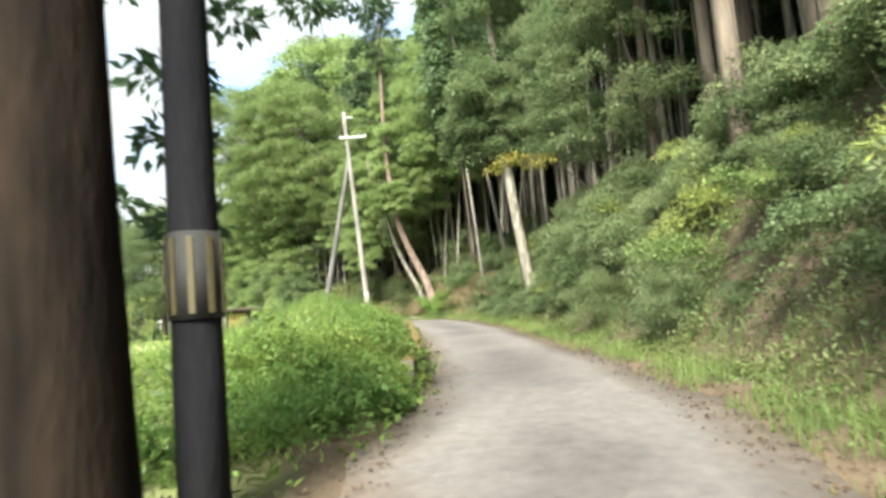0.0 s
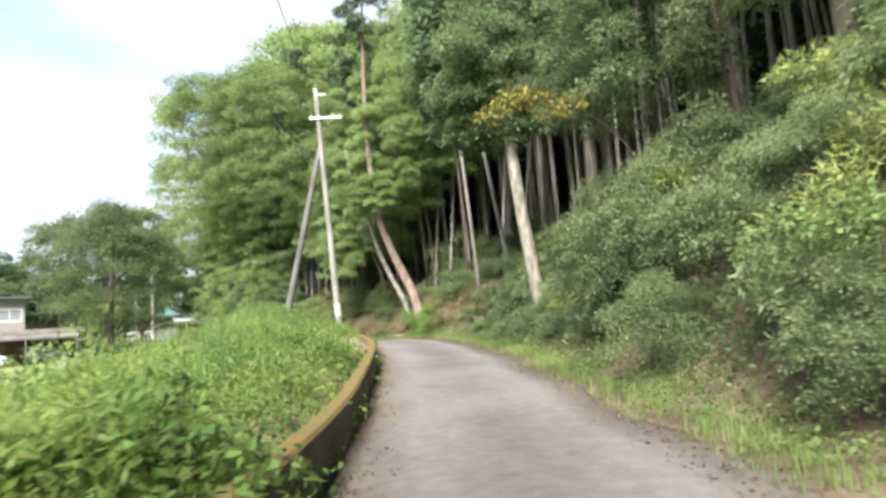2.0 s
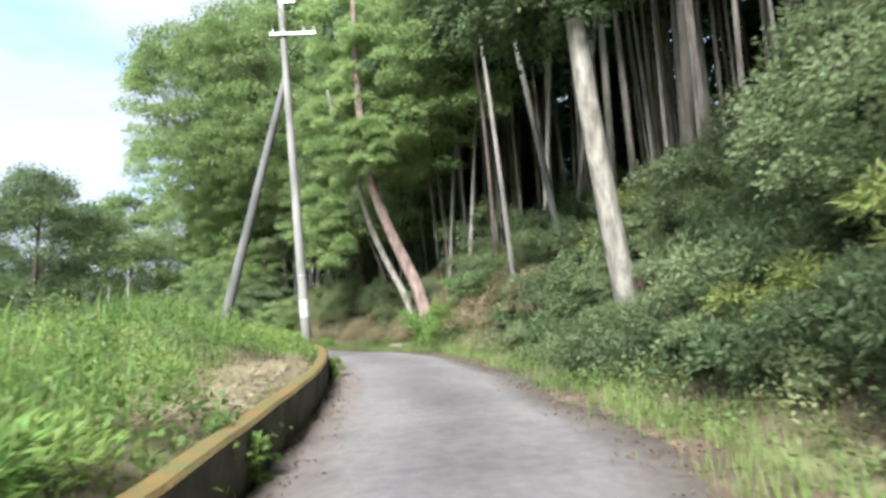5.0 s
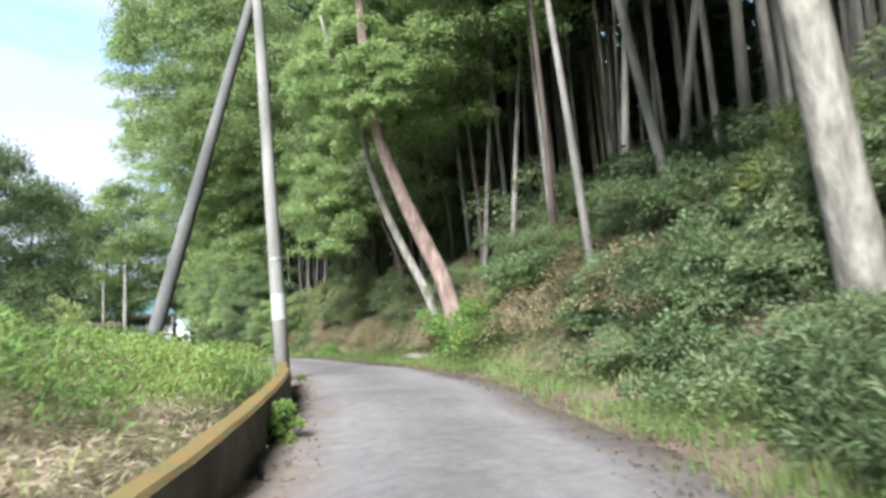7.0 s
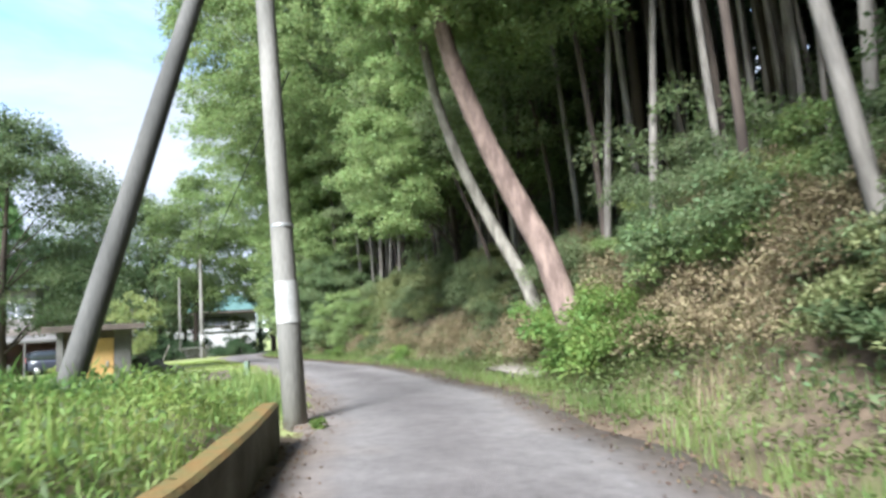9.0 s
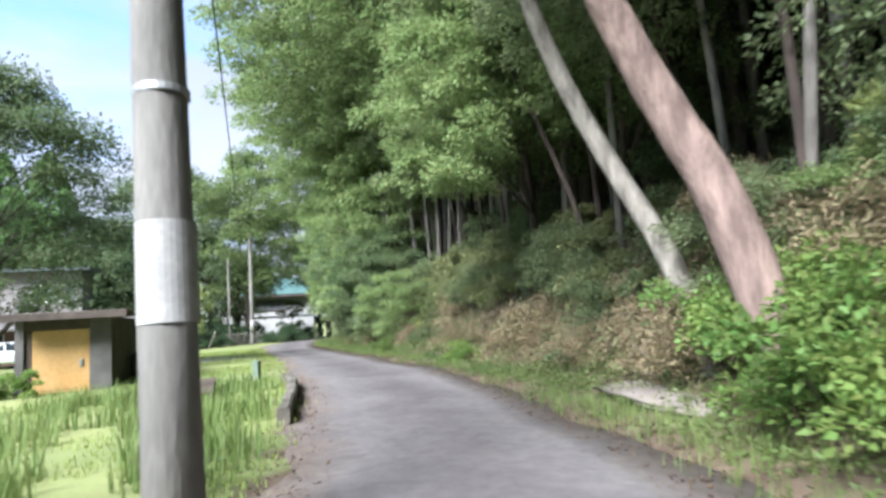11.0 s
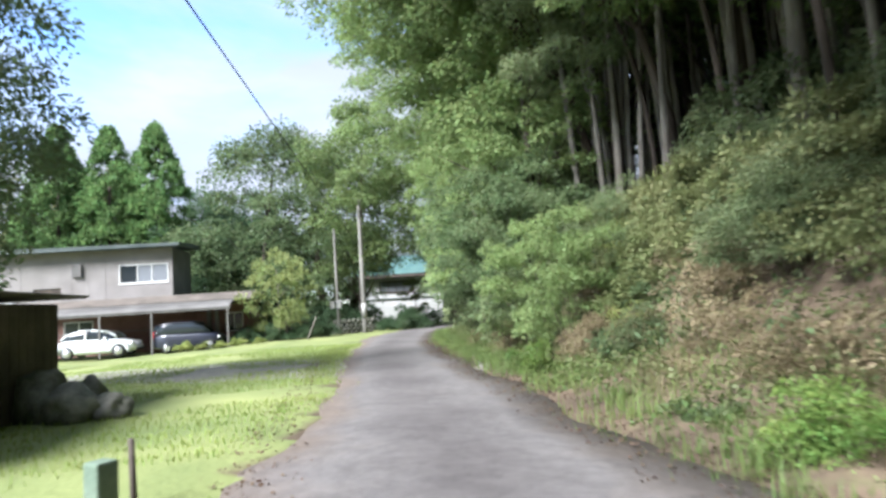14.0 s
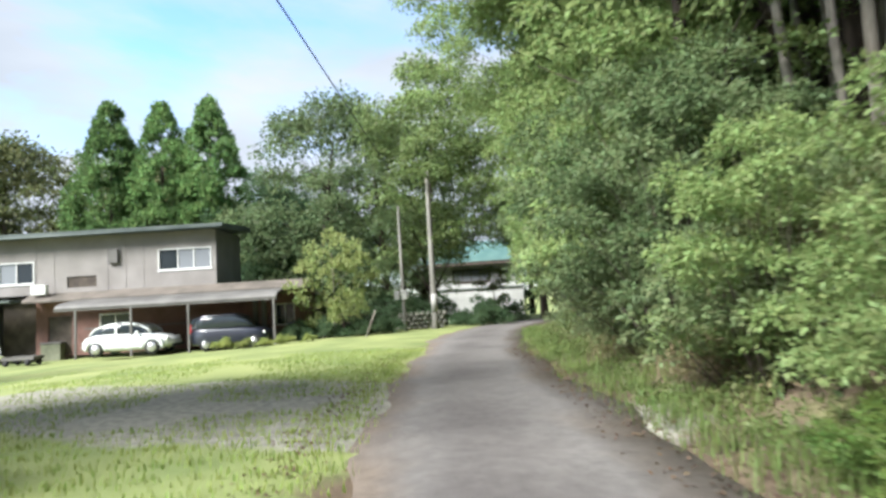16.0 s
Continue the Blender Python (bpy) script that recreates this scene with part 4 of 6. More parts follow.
mound = bush(0.95, 1.0, L_WEED, 6500, 0.10, 39, 0.26, -0.55, 26, False, "mound of lush bright green weeds behind the low wall")
left_spots = []
for k in range(46):
    s0 = rnd.uniform(s_at(-28.5), s_at(-8.0))
    dd = rnd.uniform(3.0, 7.5)
    x, y, z = side(s0, -dd - (0.9 if -15 < LINE[np.searchsorted(_s, s0), 1] < -7 else 0.0))
    left_spots.append((float(x), float(y), rnd.uniform(0, 360), rnd.uniform(0.6, 1.1), float(z[0]) - 0.15 - 0.65 * float(smooth(3.6, 6.0, dd)), (rnd.uniform(-6, 6), rnd.uniform(-6, 6)), rnd.uniform(0.6, 1.05)))
left_spots += [(WX, WY, 33 * k, 0.45 + 0.1 * (k % 3), -0.95) for k, (WX, WY) in enumerate(((0.6, -27.6), (1.0, -27.0), (1.35, -26.4), (1.65, -25.9), (0.2, -28.2), (0.5, -26.6), (1.9, -25.5)))]
left_spots += [(1.15, -25.4, 20, 0.5, -0.75), (1.7, -25.0, 60, 0.42, -0.7), (1.0, -24.2, 100, 0.5, -0.5), (0.2, -25.6, 140, 0.7, -0.6), (0.9, -26.6, 10, 0.5, -0.85)]
left_spots = [(a, b, c, d * (1 - 0.4 * float(smooth(-17, -12, b))), *e) for a, b, c, d, *e in left_spots]
carpet(mound, left_spots, "mounds of lush bright green weeds behind the low wall", "weeds")
footweed = bush(0.5, 0.8, L_WEED, 2200, 0.09, 35, 0.5, 0.2, 12, True, "bright leafy weed at the foot of a wall")
plant(footweed, [(2.3, -13.8, 0, 0.45, LINE[np.argmin(np.abs(LINE[:, 1] + 13.8)), 2]), (1.75, -6.6, 80, 0.55, -0.4), (1.6, -6.0, 120, 0.45, -0.38), (0.55, -0.5, 20, 0.25, -0.3), (-9.35, 7.15, 90, 0.7), (-9.8, 6.9, 150, 0.55), (2.25, -16.5, 50, 0.3, -0.66)], "weeds at the wall")


brightbush = bush(1.0, 1.2, L_WEED, 5000, 0.085, 36, 0.5, 0.2, 18, True, "bright green bush below the leaning trunks")
plant(brightbush, [(3.65, 4.75, 0, 0.95), (4.3, 3.3, 60, 1.0), (4.0, 4.0, 200, 0.8), (3.95, 2.6, 20, 1.15), (4.7, 1.7, 110, 0.9), (4.9, 1.2, 30, 0.6), (-4.9, 16.2, 30, 0.5), (-1.2, 11.6, 90, 0.5)], "bright bushes")


scrub = bush(0.8, 1.0, L_DULL, 2600, 0.09, 37, 0.4, 0.1, 18, True, "dull green scrub on the bank")
carpet(scrub, spots_right(44, 5, 20, HALF + 2.0, 5.6, (0.5, 1.0), 8) + spots_right(34, 2, 24, HALF + 1.6, 5.2, (0.5, 1.0), 8) + spots_right(20, -36, 2, HALF + 1.5, 4.0, (0.4, 0.8), 8), "dull green scrub on the bank")
low = bush(0.55, 0.5, L_MID, 1500, 0.085, 40, 0.45, 0.15, 16, False, label="low green plant on the bank")
low_spots = []
for k in range(60):
    s0 = rnd.uniform(s_at(-14), s_at(14)) if k > 26 else rnd.uniform(s_at(-12.5), s_at(-5.5))
    x, y, z = side(s0, rnd.uniform(HALF + 0.9, HALF + 3.6))
    low_spots.append((float(x), float(y), rnd.uniform(0, 360), rnd.uniform(0.6, 1.3), float(z[0]) - 0.04, (rnd.uniform(-8, 8), rnd.uniform(-8, 8)), rnd.uniform(0.7, 1.2)))
carpet(low, low_spots, "low green plants on the bank")
for material, seed, label in ((L_OLIVE, 85, "olive-green scrub covering the bank"), (L_MID, 86, "green ferny scrub covering the bank")):
    fern = bush(0.9, 0.95, material, 3400, 0.10, seed, 0.28, 0.25, 22, False, label)
    fern_spots = []
    for k in range(84):
        x, y, z = side(rnd.uniform(s_at(-13), s_at(-2.5)) if k < 44 else rnd.uniform(s_at(-34), s_at(-13)), rnd.uniform(HALF + 1.4, HALF + 5.4))
        fern_spots.append((float(x), float(y), rnd.uniform(0, 360), rnd.uniform(0.5, 1.05), float(z[0]) - 0.05, (rnd.uniform(-8, 8), rnd.uniform(-8, 8)), rnd.uniform(0.8, 1.3)))
    carpet(fern, fern_spots, label)
twig = bush(0.7, 0.9, L_DRY, 3000, 0.065, 38, 0.3, 0.1, 24, True, "withered brown scrub on the bank")
carpet(twig, spots_right(20, 4, 19, HALF + 1.2, 3.6, (0.4, 0.75), 10) + spots_right(26, 1, 20, HALF + 1.3, 4.2, (0.5, 1.0), 10) + spots_right(40, -4.8, 5, HALF + 1.4, HALF + 3.4, (0.8, 1.3), 8), "withered brown scrub on the bank")


# ---- undergrowth and grass ----
def scatter(n, y0, y1, d0, d1, seed, power=1.0):
    global RNG
    RNG = np.random.default_rng(seed)
    s = RNG.uniform(s_at(y0), s_at(y1), n)
    d = d0 + (d1 - d0) * RNG.uniform(0, 1, n) ** power
    x, y, z = side(s, d)
    return np.stack([x + RNG.normal(size=n) * 0.12, y + RNG.normal(size=n) * 0.12, z], -1), s, d


def patches(p, scale, keep):
    """Thins a cover into uneven patches."""
    v = np.sin(p[:, 0] * scale) * np.sin(p[:, 1] * scale * 1.1 + 1) + 0.6 * np.sin(p[:, 0] * scale * 2.3 + 2) * np.sin(p[:, 1] * scale * 2.1)
    return v > np.quantile(v, 1 - keep)


def blades(name, p, height, width, material, label, lean=0.5):
    """Grass: a narrow bent blade of two faces at each place."""
    n = len(p)
    a = RNG.uniform(0, math.tau, n)
    w = np.stack([np.cos(a), np.sin(a), np.zeros(n)], -1) * (width * RNG.uniform(0.6, 1.4, n))[:, None]
    b = np.stack([-np.sin(a), np.cos(a), np.zeros(n)], -1) * (lean * RNG.uniform(0.1, 1, n))[:, None]
    h = (height * RNG.uniform(0.5, 1.3, n))[:, None]
    up = np.array([0, 0, 1.0])
    v = np.empty((n, 5, 3))
    v[:, 0], v[:, 1] = p - w, p + w
    v[:, 2], v[:, 3] = p + w * 0.7 + up * h * 0.6 + b * h * 0.35, p - w * 0.7 + up * h * 0.6 + b * h * 0.35
    v[:, 4] = p + up * h + b * h
    f = np.arange(n)[:, None] * 5
    quads = np.concatenate([f + np.array([[0, 1, 2, 3]]), f + np.array([[3, 2, 4, 4]])], 0)
    me = bpy.data.meshes.new(name)
    me.from_pydata(v.reshape(-1, 3).tolist(), [], quads[:n].tolist() + quads[n:, :3].tolist())
    me.materials.append(material)
    return tagged(new(name, me), label, "grass", kind="stuff")


def cover(name, p, height, size, slim, material, label, droop=0.15, category="undergrowth"):
    """Leaves at uneven heights over the ground."""
    n = len(p)
    mound = 0.55 + 0.45 * np.sin(p[:, 0] * 1.7 + 1) * np.sin(p[:, 1] * 1.9) + 0.25 * np.sin(p[:, 0] * 4.1) * np.sin(p[:, 1] * 3.7 + 2)
    q = p.copy()
    q[:, 2] += height * np.clip(mound, 0.15, 1.3) * RNG.uniform(0.05, 1, n) ** 0.6
    me = leaf_mesh(name, q, RNG.normal(size=(n, 3)) * np.array([1, 1, 0.5]) + np.array([0, 0, 0.35]), size, size * slim, droop, 0.4)
    me.materials.append(material)
    return tagged(new(name, me), label, category, kind="stuff")


p, s_, d_ = scatter(110000, -30, 0.5, -HALF - 0.35, -9.0, 61, 1.35)
p = p[d_ < -HALF - 0.7 * smooth(-26, -23.5, p[:, 1]) - 0.7 * smooth(-13.5, -11.5, p[:, 1]) * (1 - smooth(-10, -8.5, p[:, 1])) + 0.3 * smooth(-8, -6, p[:, 1])]
cover("weeds", p, 0.8 - 0.45 * smooth(-9, -5, p[:, 1]) - 0.35 * smooth(4.0, 6.5, lateral(p[:, 0], p[:, 1])[0] * -1), 0.085, 0.26, L_WEED, "lush bright green weeds behind the low wall", -0.6)
p, s_, d_ = scatter(24000, -30, 2, -HALF - 0.25, -10, 62, 1.4)
p = p[d_ < -HALF - 0.9 - 0.6 * smooth(-14, -11, p[:, 1]) + 1.1 * smooth(-8, -6, p[:, 1])]
p = p[patches(p, 1.2, 0.6)]
cover("weeds", p, 0.75 - 0.45 * smooth(-9, -5, p[:, 1]), 0.11, 0.3, L_MID, "darker green weeds among the bright ones", -0.4)
p, s_, d_ = scatter(9000, -26, 4, -HALF - 0.3, -7, 63, 1.5)
p = p[d_ < -HALF - 0.9 - 0.6 * smooth(-14, -11, p[:, 1]) + 1.1 * smooth(-8, -6, p[:, 1])]
p = p[patches(p, 1.1, 0.35)]
blades("tall_grass", p, 0.8 - 0.5 * smooth(-11, -6, p[:, 1]), 0.008, L_WEED, "tall bright grass behind the low wall")
p, s_, d_ = scatter(14000, -27, -1, -HALF - 0.25, -HALF - 2.0, 74, 1.0)
blades("dry_grass", p, 0.09, 0.005, L_PALE, "yellowish cut grass along the low wall", 1.2)
p, s_, d_ = scatter(26000, -13.8, -7.2, -HALF - 0.3, -HALF - 1.8, 75, 1.0)
me = leaf_mesh("straw", p + np.array([0, 0, 0.03]), RNG.normal(size=(len(p), 3)) * np.array([1, 1, 0.25]), 0.13, 0.007, 0.0, 0.15)
me.materials.append(L_STRAW)
tagged(new("straw", me), "dry pinkish cut straw lying along the low wall", "straw", kind="stuff")
p2, s_, d2 = scatter(4500, -28.5, -23.5, -HALF + 0.1, -HALF - 1.8, 78, 1.0)
cover("wall_weeds", p2, 0.75, 0.11, 0.5, L_WEED, "green weeds growing over the wall's low end", 0.4)
cover("wall_weeds", scatter(2600, -26, -13, -HALF - 0.02, -HALF - 0.7, 77, 0.8)[0] + np.array([0, 0, 0.12]), 0.35, 0.09, 0.5, L_WEED, "green weeds spilling over the low wall", 0.5)
p, s_, d_ = scatter(60000, -40, 34, HALF - 0.1, HALF + 1.7, 64, 1.0)
blades("verge_grass", p[patches(p, 2.1, 0.75)], 0.19, 0.005, L_VERGE, "fresh green grass along the verge")
p, s_, d_ = scatter(60000, -36, 30, HALF + 0.12, HALF + 2.0, 65, 0.9)
cover("verge_weeds", p[patches(p, 1.6, 0.75)], 0.42, 0.06, 0.5, L_VERGE, "low green weeds along the verge")
p, s_, d_ = scatter(90000, -40, 34, HALF + 1.2, 8.0, 66, 1.0)
cover("bank_undergrowth", p[patches(p, 0.9, 0.75)], 0.75, 0.105, 0.45, L_MID, "mixed green undergrowth on the bank")
p, s_, d_ = scatter(50000, -40, 34, HALF + 1.6, 12.0, 67, 1.0)
cover("bank_undergrowth", p, 0.9, 0.11, 0.3, L_MID, "dark green undergrowth on the shaded slope")
p, s_, d_ = scatter(34000, -3, 22, HALF + 0.9, HALF + 3.6, 68, 1.0)
blades("dry_grass", p[patches(p, 1.3, 0.42)], 0.36, 0.004, L_DRY, "dry straw-coloured grass on the bank", 1.3)
p, s_, d_ = scatter(75000, -38, 30, HALF + 0.7, HALF + 4.0, 76, 1.0)
cover("bank_undergrowth", p, 0.5, 0.075, 0.4, L_DULL, "low dull green undergrowth on the bank")
p, s_, d_ = scatter(12000, -20, 26, HALF + 1.2, HALF + 3.2, 69, 1.0)
cover("dead_leaves", p[patches(p, 0.9, 0.5)], 0.4, 0.085, 0.4, L_DRY, "withered brown leaves on the bank")
p, s_, d_ = scatter(60000, 0.5, 26, -HALF + 0.5, -12, 70, 1.4)
p = p[d_ < -HALF + 0.0 + 0.55 * smooth(11, 14, p[:, 1])]
blades("field_grass", p[patches(p, 0.9, 0.8)], 0.06, 0.006, L_FIELD, "short green grass at the field's edge")
p, s_, d_ = scatter(9000, 0, 9.2, -HALF - 0.3, -6, 71, 1.0)
blades("tall_grass", p[patches(p, 1.4, 0.6)], 0.32, 0.009, L_VERGE, "longer green grass round the kerb")
p, s_, d_ = scatter(4200, -34, 26, -HALF + 0.4, -HALF - 0.1, 72, 0.7)
p2, s_, d_ = scatter(9000, -34, 26, HALF + 0.25, HALF - 0.45, 73, 1.5)
p = np.concatenate([p, p2])
p[:, 2] = np.interp(p[:, 1], LINE[:, 1], LINE[:, 2]) + 0.035
me = leaf_mesh("fallen_leaves", p, RNG.normal(size=(len(p), 3)) * np.array([1, 1, 0.06]), 0.042, 0.026, 0.0, 0.05)
me.materials.append(leaf("brown_litter", (0.08, 0.055, 0.038), (0.15, 0.10, 0.066), rough=0.9))
tagged(new("fallen_leaves", me), "brown fallen leaves along the lane's edges", "litter", kind="stuff")

# left: trees behind the shed, round the house, far off
cherry = broad_tree(11.5, 4.2, L_MID, M_BARK, 46000, 0.16, 0.22, 0.2, 41, (0.4, -0.3), 0.75, 110, label="spreading dark-leaved tree behind the shed")
plant(cherry, [(-14.9, 10.8, 0, 0.8)])


def cypress(height, spread, seed):
    global RNG
    RNG = np.random.default_rng(seed)
    ob = empty("cypress", Matrix.Identity(4), "tall pointed dark green cypress behind the house", "tree", "row of cypresses")
    part("trunk", tube("trunk", [(0, 0, -0.4), (0, 0, height * 0.9)], [0.25, 0.05], 8), M_BARK, ob)
    c, rad = [], []
    for i in range(330):
        h = RNG.uniform(0.05, 0.985) ** 0.9
        a = RNG.uniform(0, math.tau)
        w = spread * min(1.0, 2.1 * (1 - h) ** 0.82) * (0.86 + 0.14 * math.sin(5 * a + 9 * h))
        c.append((math.cos(a) * w * 0.8, math.sin(a) * w * 0.8, h * height))
        rad.append(spread * RNG.uniform(0.13, 0.24) * (0.42 + 0.8 * (1 - h) ** 0.6))
    p, d = clumps(c, rad, 42000, 1.5)
    d = d + np.array([0, 0, 0.7])
    part("crown", leaf_mesh("crown", p, d, 0.30, 0.15, -0.2, 0.5), L_CYPRESS, ob)
    return ob


for x, y, h, sd in ((-49.5, 34.5, 17.6, 51), (-46.5, 36.7, 17.3, 52), (-43.6, 38.7, 17.6, 53)):
    c = cypress(h, 3.25, sd)
    c.matrix_basis = pose(x, y, -0.9)

# ---- house with carport ----
M_SIDING = mat("pale_siding", (0.175, 0.16, 0.152), (0.225, 0.208, 0.20), 0.8, 0.8, 0.1, 30.0)
M_SIDEWALL = mat("grey_side_wall", (0.13, 0.125, 0.13), (0.17, 0.165, 0.17), 0.8, 0.8, 0.1, 30.0)
M_ROOF = mat("dark_green_roof", (0.045, 0.058, 0.055), (0.075, 0.09, 0.085), 0.8, 0.6, 0.1, 20.0)
M_BRICK = mat("reddish_brick_cladding", (0.12, 0.066, 0.056), (0.17, 0.095, 0.08), 1.5, 0.85, 0.3, 24.0)
M_CORR = mat("grey_corrugated_sheet", (0.085, 0.08, 0.076), (0.135, 0.128, 0.122), 0.9, 0.6, 0.1, 20.0)
M_RUSTROOF = mat("brownish_sheet", (0.075, 0.065, 0.055), (0.13, 0.11, 0.095), 1.5, 0.7, 0.2, 20.0)
M_DARKWOOD = mat("dark_timber", (0.045, 0.036, 0.03), (0.085, 0.068, 0.055), 2.0, 0.85, 0.4, 24.0)
M_WHITE = mat("white_frame", (0.50, 0.50, 0.49), (0.60, 0.60, 0.59), 2.0, 0.5, 0.0, 20.0)
M_BLOCK = mat("grey_concrete_block", (0.07, 0.066, 0.062), (0.115, 0.11, 0.103), 2.0, 0.9, 0.5, 30.0)
M_STONE = mat("grey_field_stone", (0.07, 0.075, 0.055), (0.20, 0.19, 0.17), 3.5, 0.9, 0.7, 14.0, island=0.3)
M_SHEETDOOR = mat("orange_yellow_panel", (0.36, 0.215, 0.075), (0.45, 0.29, 0.12), 1.2, 0.7, 0.1, 20.0)


def glass(name, tint=(0.02, 0.025, 0.03), rough=0.08):
    m = bpy.data.materials.new(name)
    m.use_nodes = True
    b = m.node_tree.nodes["Principled BSDF"]
    b.inputs["Base Color"].default_value = (*tint, 1)
    b.inputs["Roughness"].default_value = rough
    b.inputs["Specular IOR Level"].default_value = 0.6
    return m


M_GLASS = glass("dark_window_glass")
M_FROST = glass("frosted_glass", (0.16, 0.17, 0.19), 0.35)
# local frame: x along the front to its right end (0), y away from the lane, z up from the yard
HX, HY, HZ = -32.1, 30.9, -0.78
H_TURN = math.degrees(math.atan2(0.571, 0.821))
house = empty("house", pose(HX, HY, HZ, 0, 0, H_TURN), "two-storey house with pale upper siding and reddish lower walls", "house")


def hpart(name, x0, x1, y0, y1, z0, z1, material, parent=None, label="", bevel=0.01):
    return part(name, boxed(x0, x1, y0, y1, z0, z1, bevel), material, parent or house, label)


def wall_with_holes(name, x0, x1, z0, z1, y0, y1, holes, material, parent):
    """A wall between y0 and y1 with openings (x0, x1, z0, z1) that go through it."""
    xs = sorted({x0, x1, *[v for h in holes for v in h[:2]]})
    zs = sorted({z0, z1, *[v for h in holes for v in h[2:]]})
    bm = bmesh.new()
    for a, b in zip(xs, xs[1:]):
        for c, d in zip(zs, zs[1:]):
            mx, mz = (a + b) / 2, (c + d) / 2
            if not any(h[0] < mx < h[1] and h[2] < mz < h[3] for h in holes):
                box(bm, a, b, y0, y1, c, d)
    bmesh.ops.remove_doubles(bm, verts=bm.verts, dist=0.0005)
    seen, twice = {}, []
    for f in bm.faces:
        key = tuple(round(v, 3) for v in f.calc_center_median())
        if key in seen:
            twice += [f, seen[key]]
        seen[key] = f
    bmesh.ops.delete(bm, geom=twice, context="FACES_ONLY")
    bmesh.ops.recalc_face_normals(bm, faces=bm.faces)
    return part(name, bm, material, parent)


def window(x0, x1, z0, z1, panes, parent, y=0.0, frame_w=0.06, rim=None):
    """A sliding window: white frame, bars and one glass for each pane; panes: (share, glass)."""
    rim = rim or M_WHITE
    w = part("window", boxed(x0 - 0.03, x1 + 0.03, y - 0.035, y + 0.02, z0 - 0.05, z0), rim, parent)
    for name, q in (("frame", (x0, x1, z1 - frame_w, z1)), ("frame", (x0, x1, z0, z0 + frame_w)), ("frame", (x0, x0 + frame_w, z0 + frame_w, z1 - frame_w)), ("frame", (x1 - frame_w, x1, z0 + frame_w, z1 - frame_w))):
        part(name, boxed(q[0], q[1], y - 0.03, y + 0.07, q[2], q[3]), rim, w)
    x = x0 + frame_w
    span = x1 - x0 - 2 * frame_w
    for k, (share, g) in enumerate(panes):
        e = x + span * share
        part("pane", boxed(x + 0.02, e - 0.02, y + 0.03, y + 0.045, z0 + frame_w, z1 - frame_w), g, w)
        if k < len(panes) - 1:
            part("bar", boxed(e - 0.025, e + 0.025, y + 0.0, y + 0.06, z0 + frame_w, z1 - frame_w), rim, w)
        x = e
    return w


UP0, UP1 = 3.15, 6.0
W1, W2, VENT = (-2.95, -0.22, 4.02, 5.12), (-11.1, -9.25, 3.72, 4.85), (-7.6, -6.1, 3.42, 3.98)
up_wall = wall_with_holes("upper_wall", -14.5, 0, UP0, UP1, 0, 0.18, [W1, W2, VENT], M_SIDING, house)
for x in np.arange(-13.7, -0.2, 0.91):
    part("batten", boxed(x - 0.012, x + 0.012, -0.012, 0.0, UP0, 3.4 if -7.7 < x < -6.0 or -11.2 < x < -9.2 else UP1 - 0.9 if -3.0 < x < -0.2 else UP1), M_SIDING, up_wall) if not (-11.2 < x < -9.2 or -7.7 < x < -6.0 or -3.0 < x < -0.2) else None
window(*W1, [(0.36, M_GLASS), (0.31, M_FROST), (0.33, M_FROST)], house)
window(*W2, [(0.5, M_FROST), (0.5, M_GLASS)], house)
hpart("louvre_opening", VENT[0], VENT[1], 0.05, 0.12, VENT[2], VENT[3], M_DARKWOOD)
hpart("flue_box", -5.45, -4.95, -0.16, -0.002, 4.55, 5.25, M_CORR)
part("side_wall", boxed(-0.18, 0.003, 0.185, 3.6, UP0, UP1), M_SIDEWALL, house)
hpart("back_wall", -14.5, 0, 3.605, 3.8, 0, UP1, M_SIDEWALL)
hpart("far_side_wall", -14.6, -14.42, 0.19, 3.6, 0, UP1, M_SIDEWALL)
bm = bmesh.new()
vs = [bm.verts.new(v) for v in ((-15, -0.55, 5.98), (0.55, -0.55, 5.98), (0.55, 4.1, 6.2), (-15, 4.1, 6.2), (-15, -0.55, 6.24), (0.55, -0.55, 6.24), (0.55, 4.1, 6.48), (-15, 4.1, 6.48))]
for f in ((0, 1, 2, 3), (7, 6, 5, 4), (0, 4, 5, 1), (1, 5, 6, 2), (2, 6, 7, 3), (3, 7, 4, 0)):
    bm.faces.new([vs[i] for i in f])
bmesh.ops.recalc_face_normals(bm, faces=bm.faces)
roof = part("roof", bm, M_ROOF, house)
part("gutter", tube("gutter", [(-15, -0.6, 6.02), (0.55, -0.6, 6.02)], [0.06, 0.06], 8), M_ROOF, roof)
# lower storey
L1, L2, L3 = (-8.6, -7.4, 0.05, 2.0), (-6.0, -4.4, 0.9, 2.0), (2.9, 3.9, 0.9, 2.0)
wall_with_holes("lower_wall", -9.2, 4.2, 0, 2.75, 0.02, 0.2, [L1, L2, L3], M_BRICK, house)
wall_with_holes("lower_wall", -14.5, -11.3, 0, 2.75, -0.9, -0.7, [], M_BRICK, house)
hpart("recess_wall", -11.25, -9.25, 0.6, 0.7, 0, 2.75, M_DARKWOOD)
for q in (L2, L3):
    window(*q, [(0.5, M_GLASS), (0.5, M_GLASS)], house, 0.06)
part("door", boxed(L1[0] + 0.02, L1[1] - 0.02, 0.08, 0.13, 0.06, 1.98), M_DARKWOOD, house)
hpart("lower_side_wall", 4.02, 4.2, 0.205, 3.6, 0, 2.75, M_BRICK)
for x in (2.2, 2.62):
    hpart("pillar", x, x + 0.2, -1.35, -1.15, 0, 2.4, M_CORR)
bm = bmesh.new()
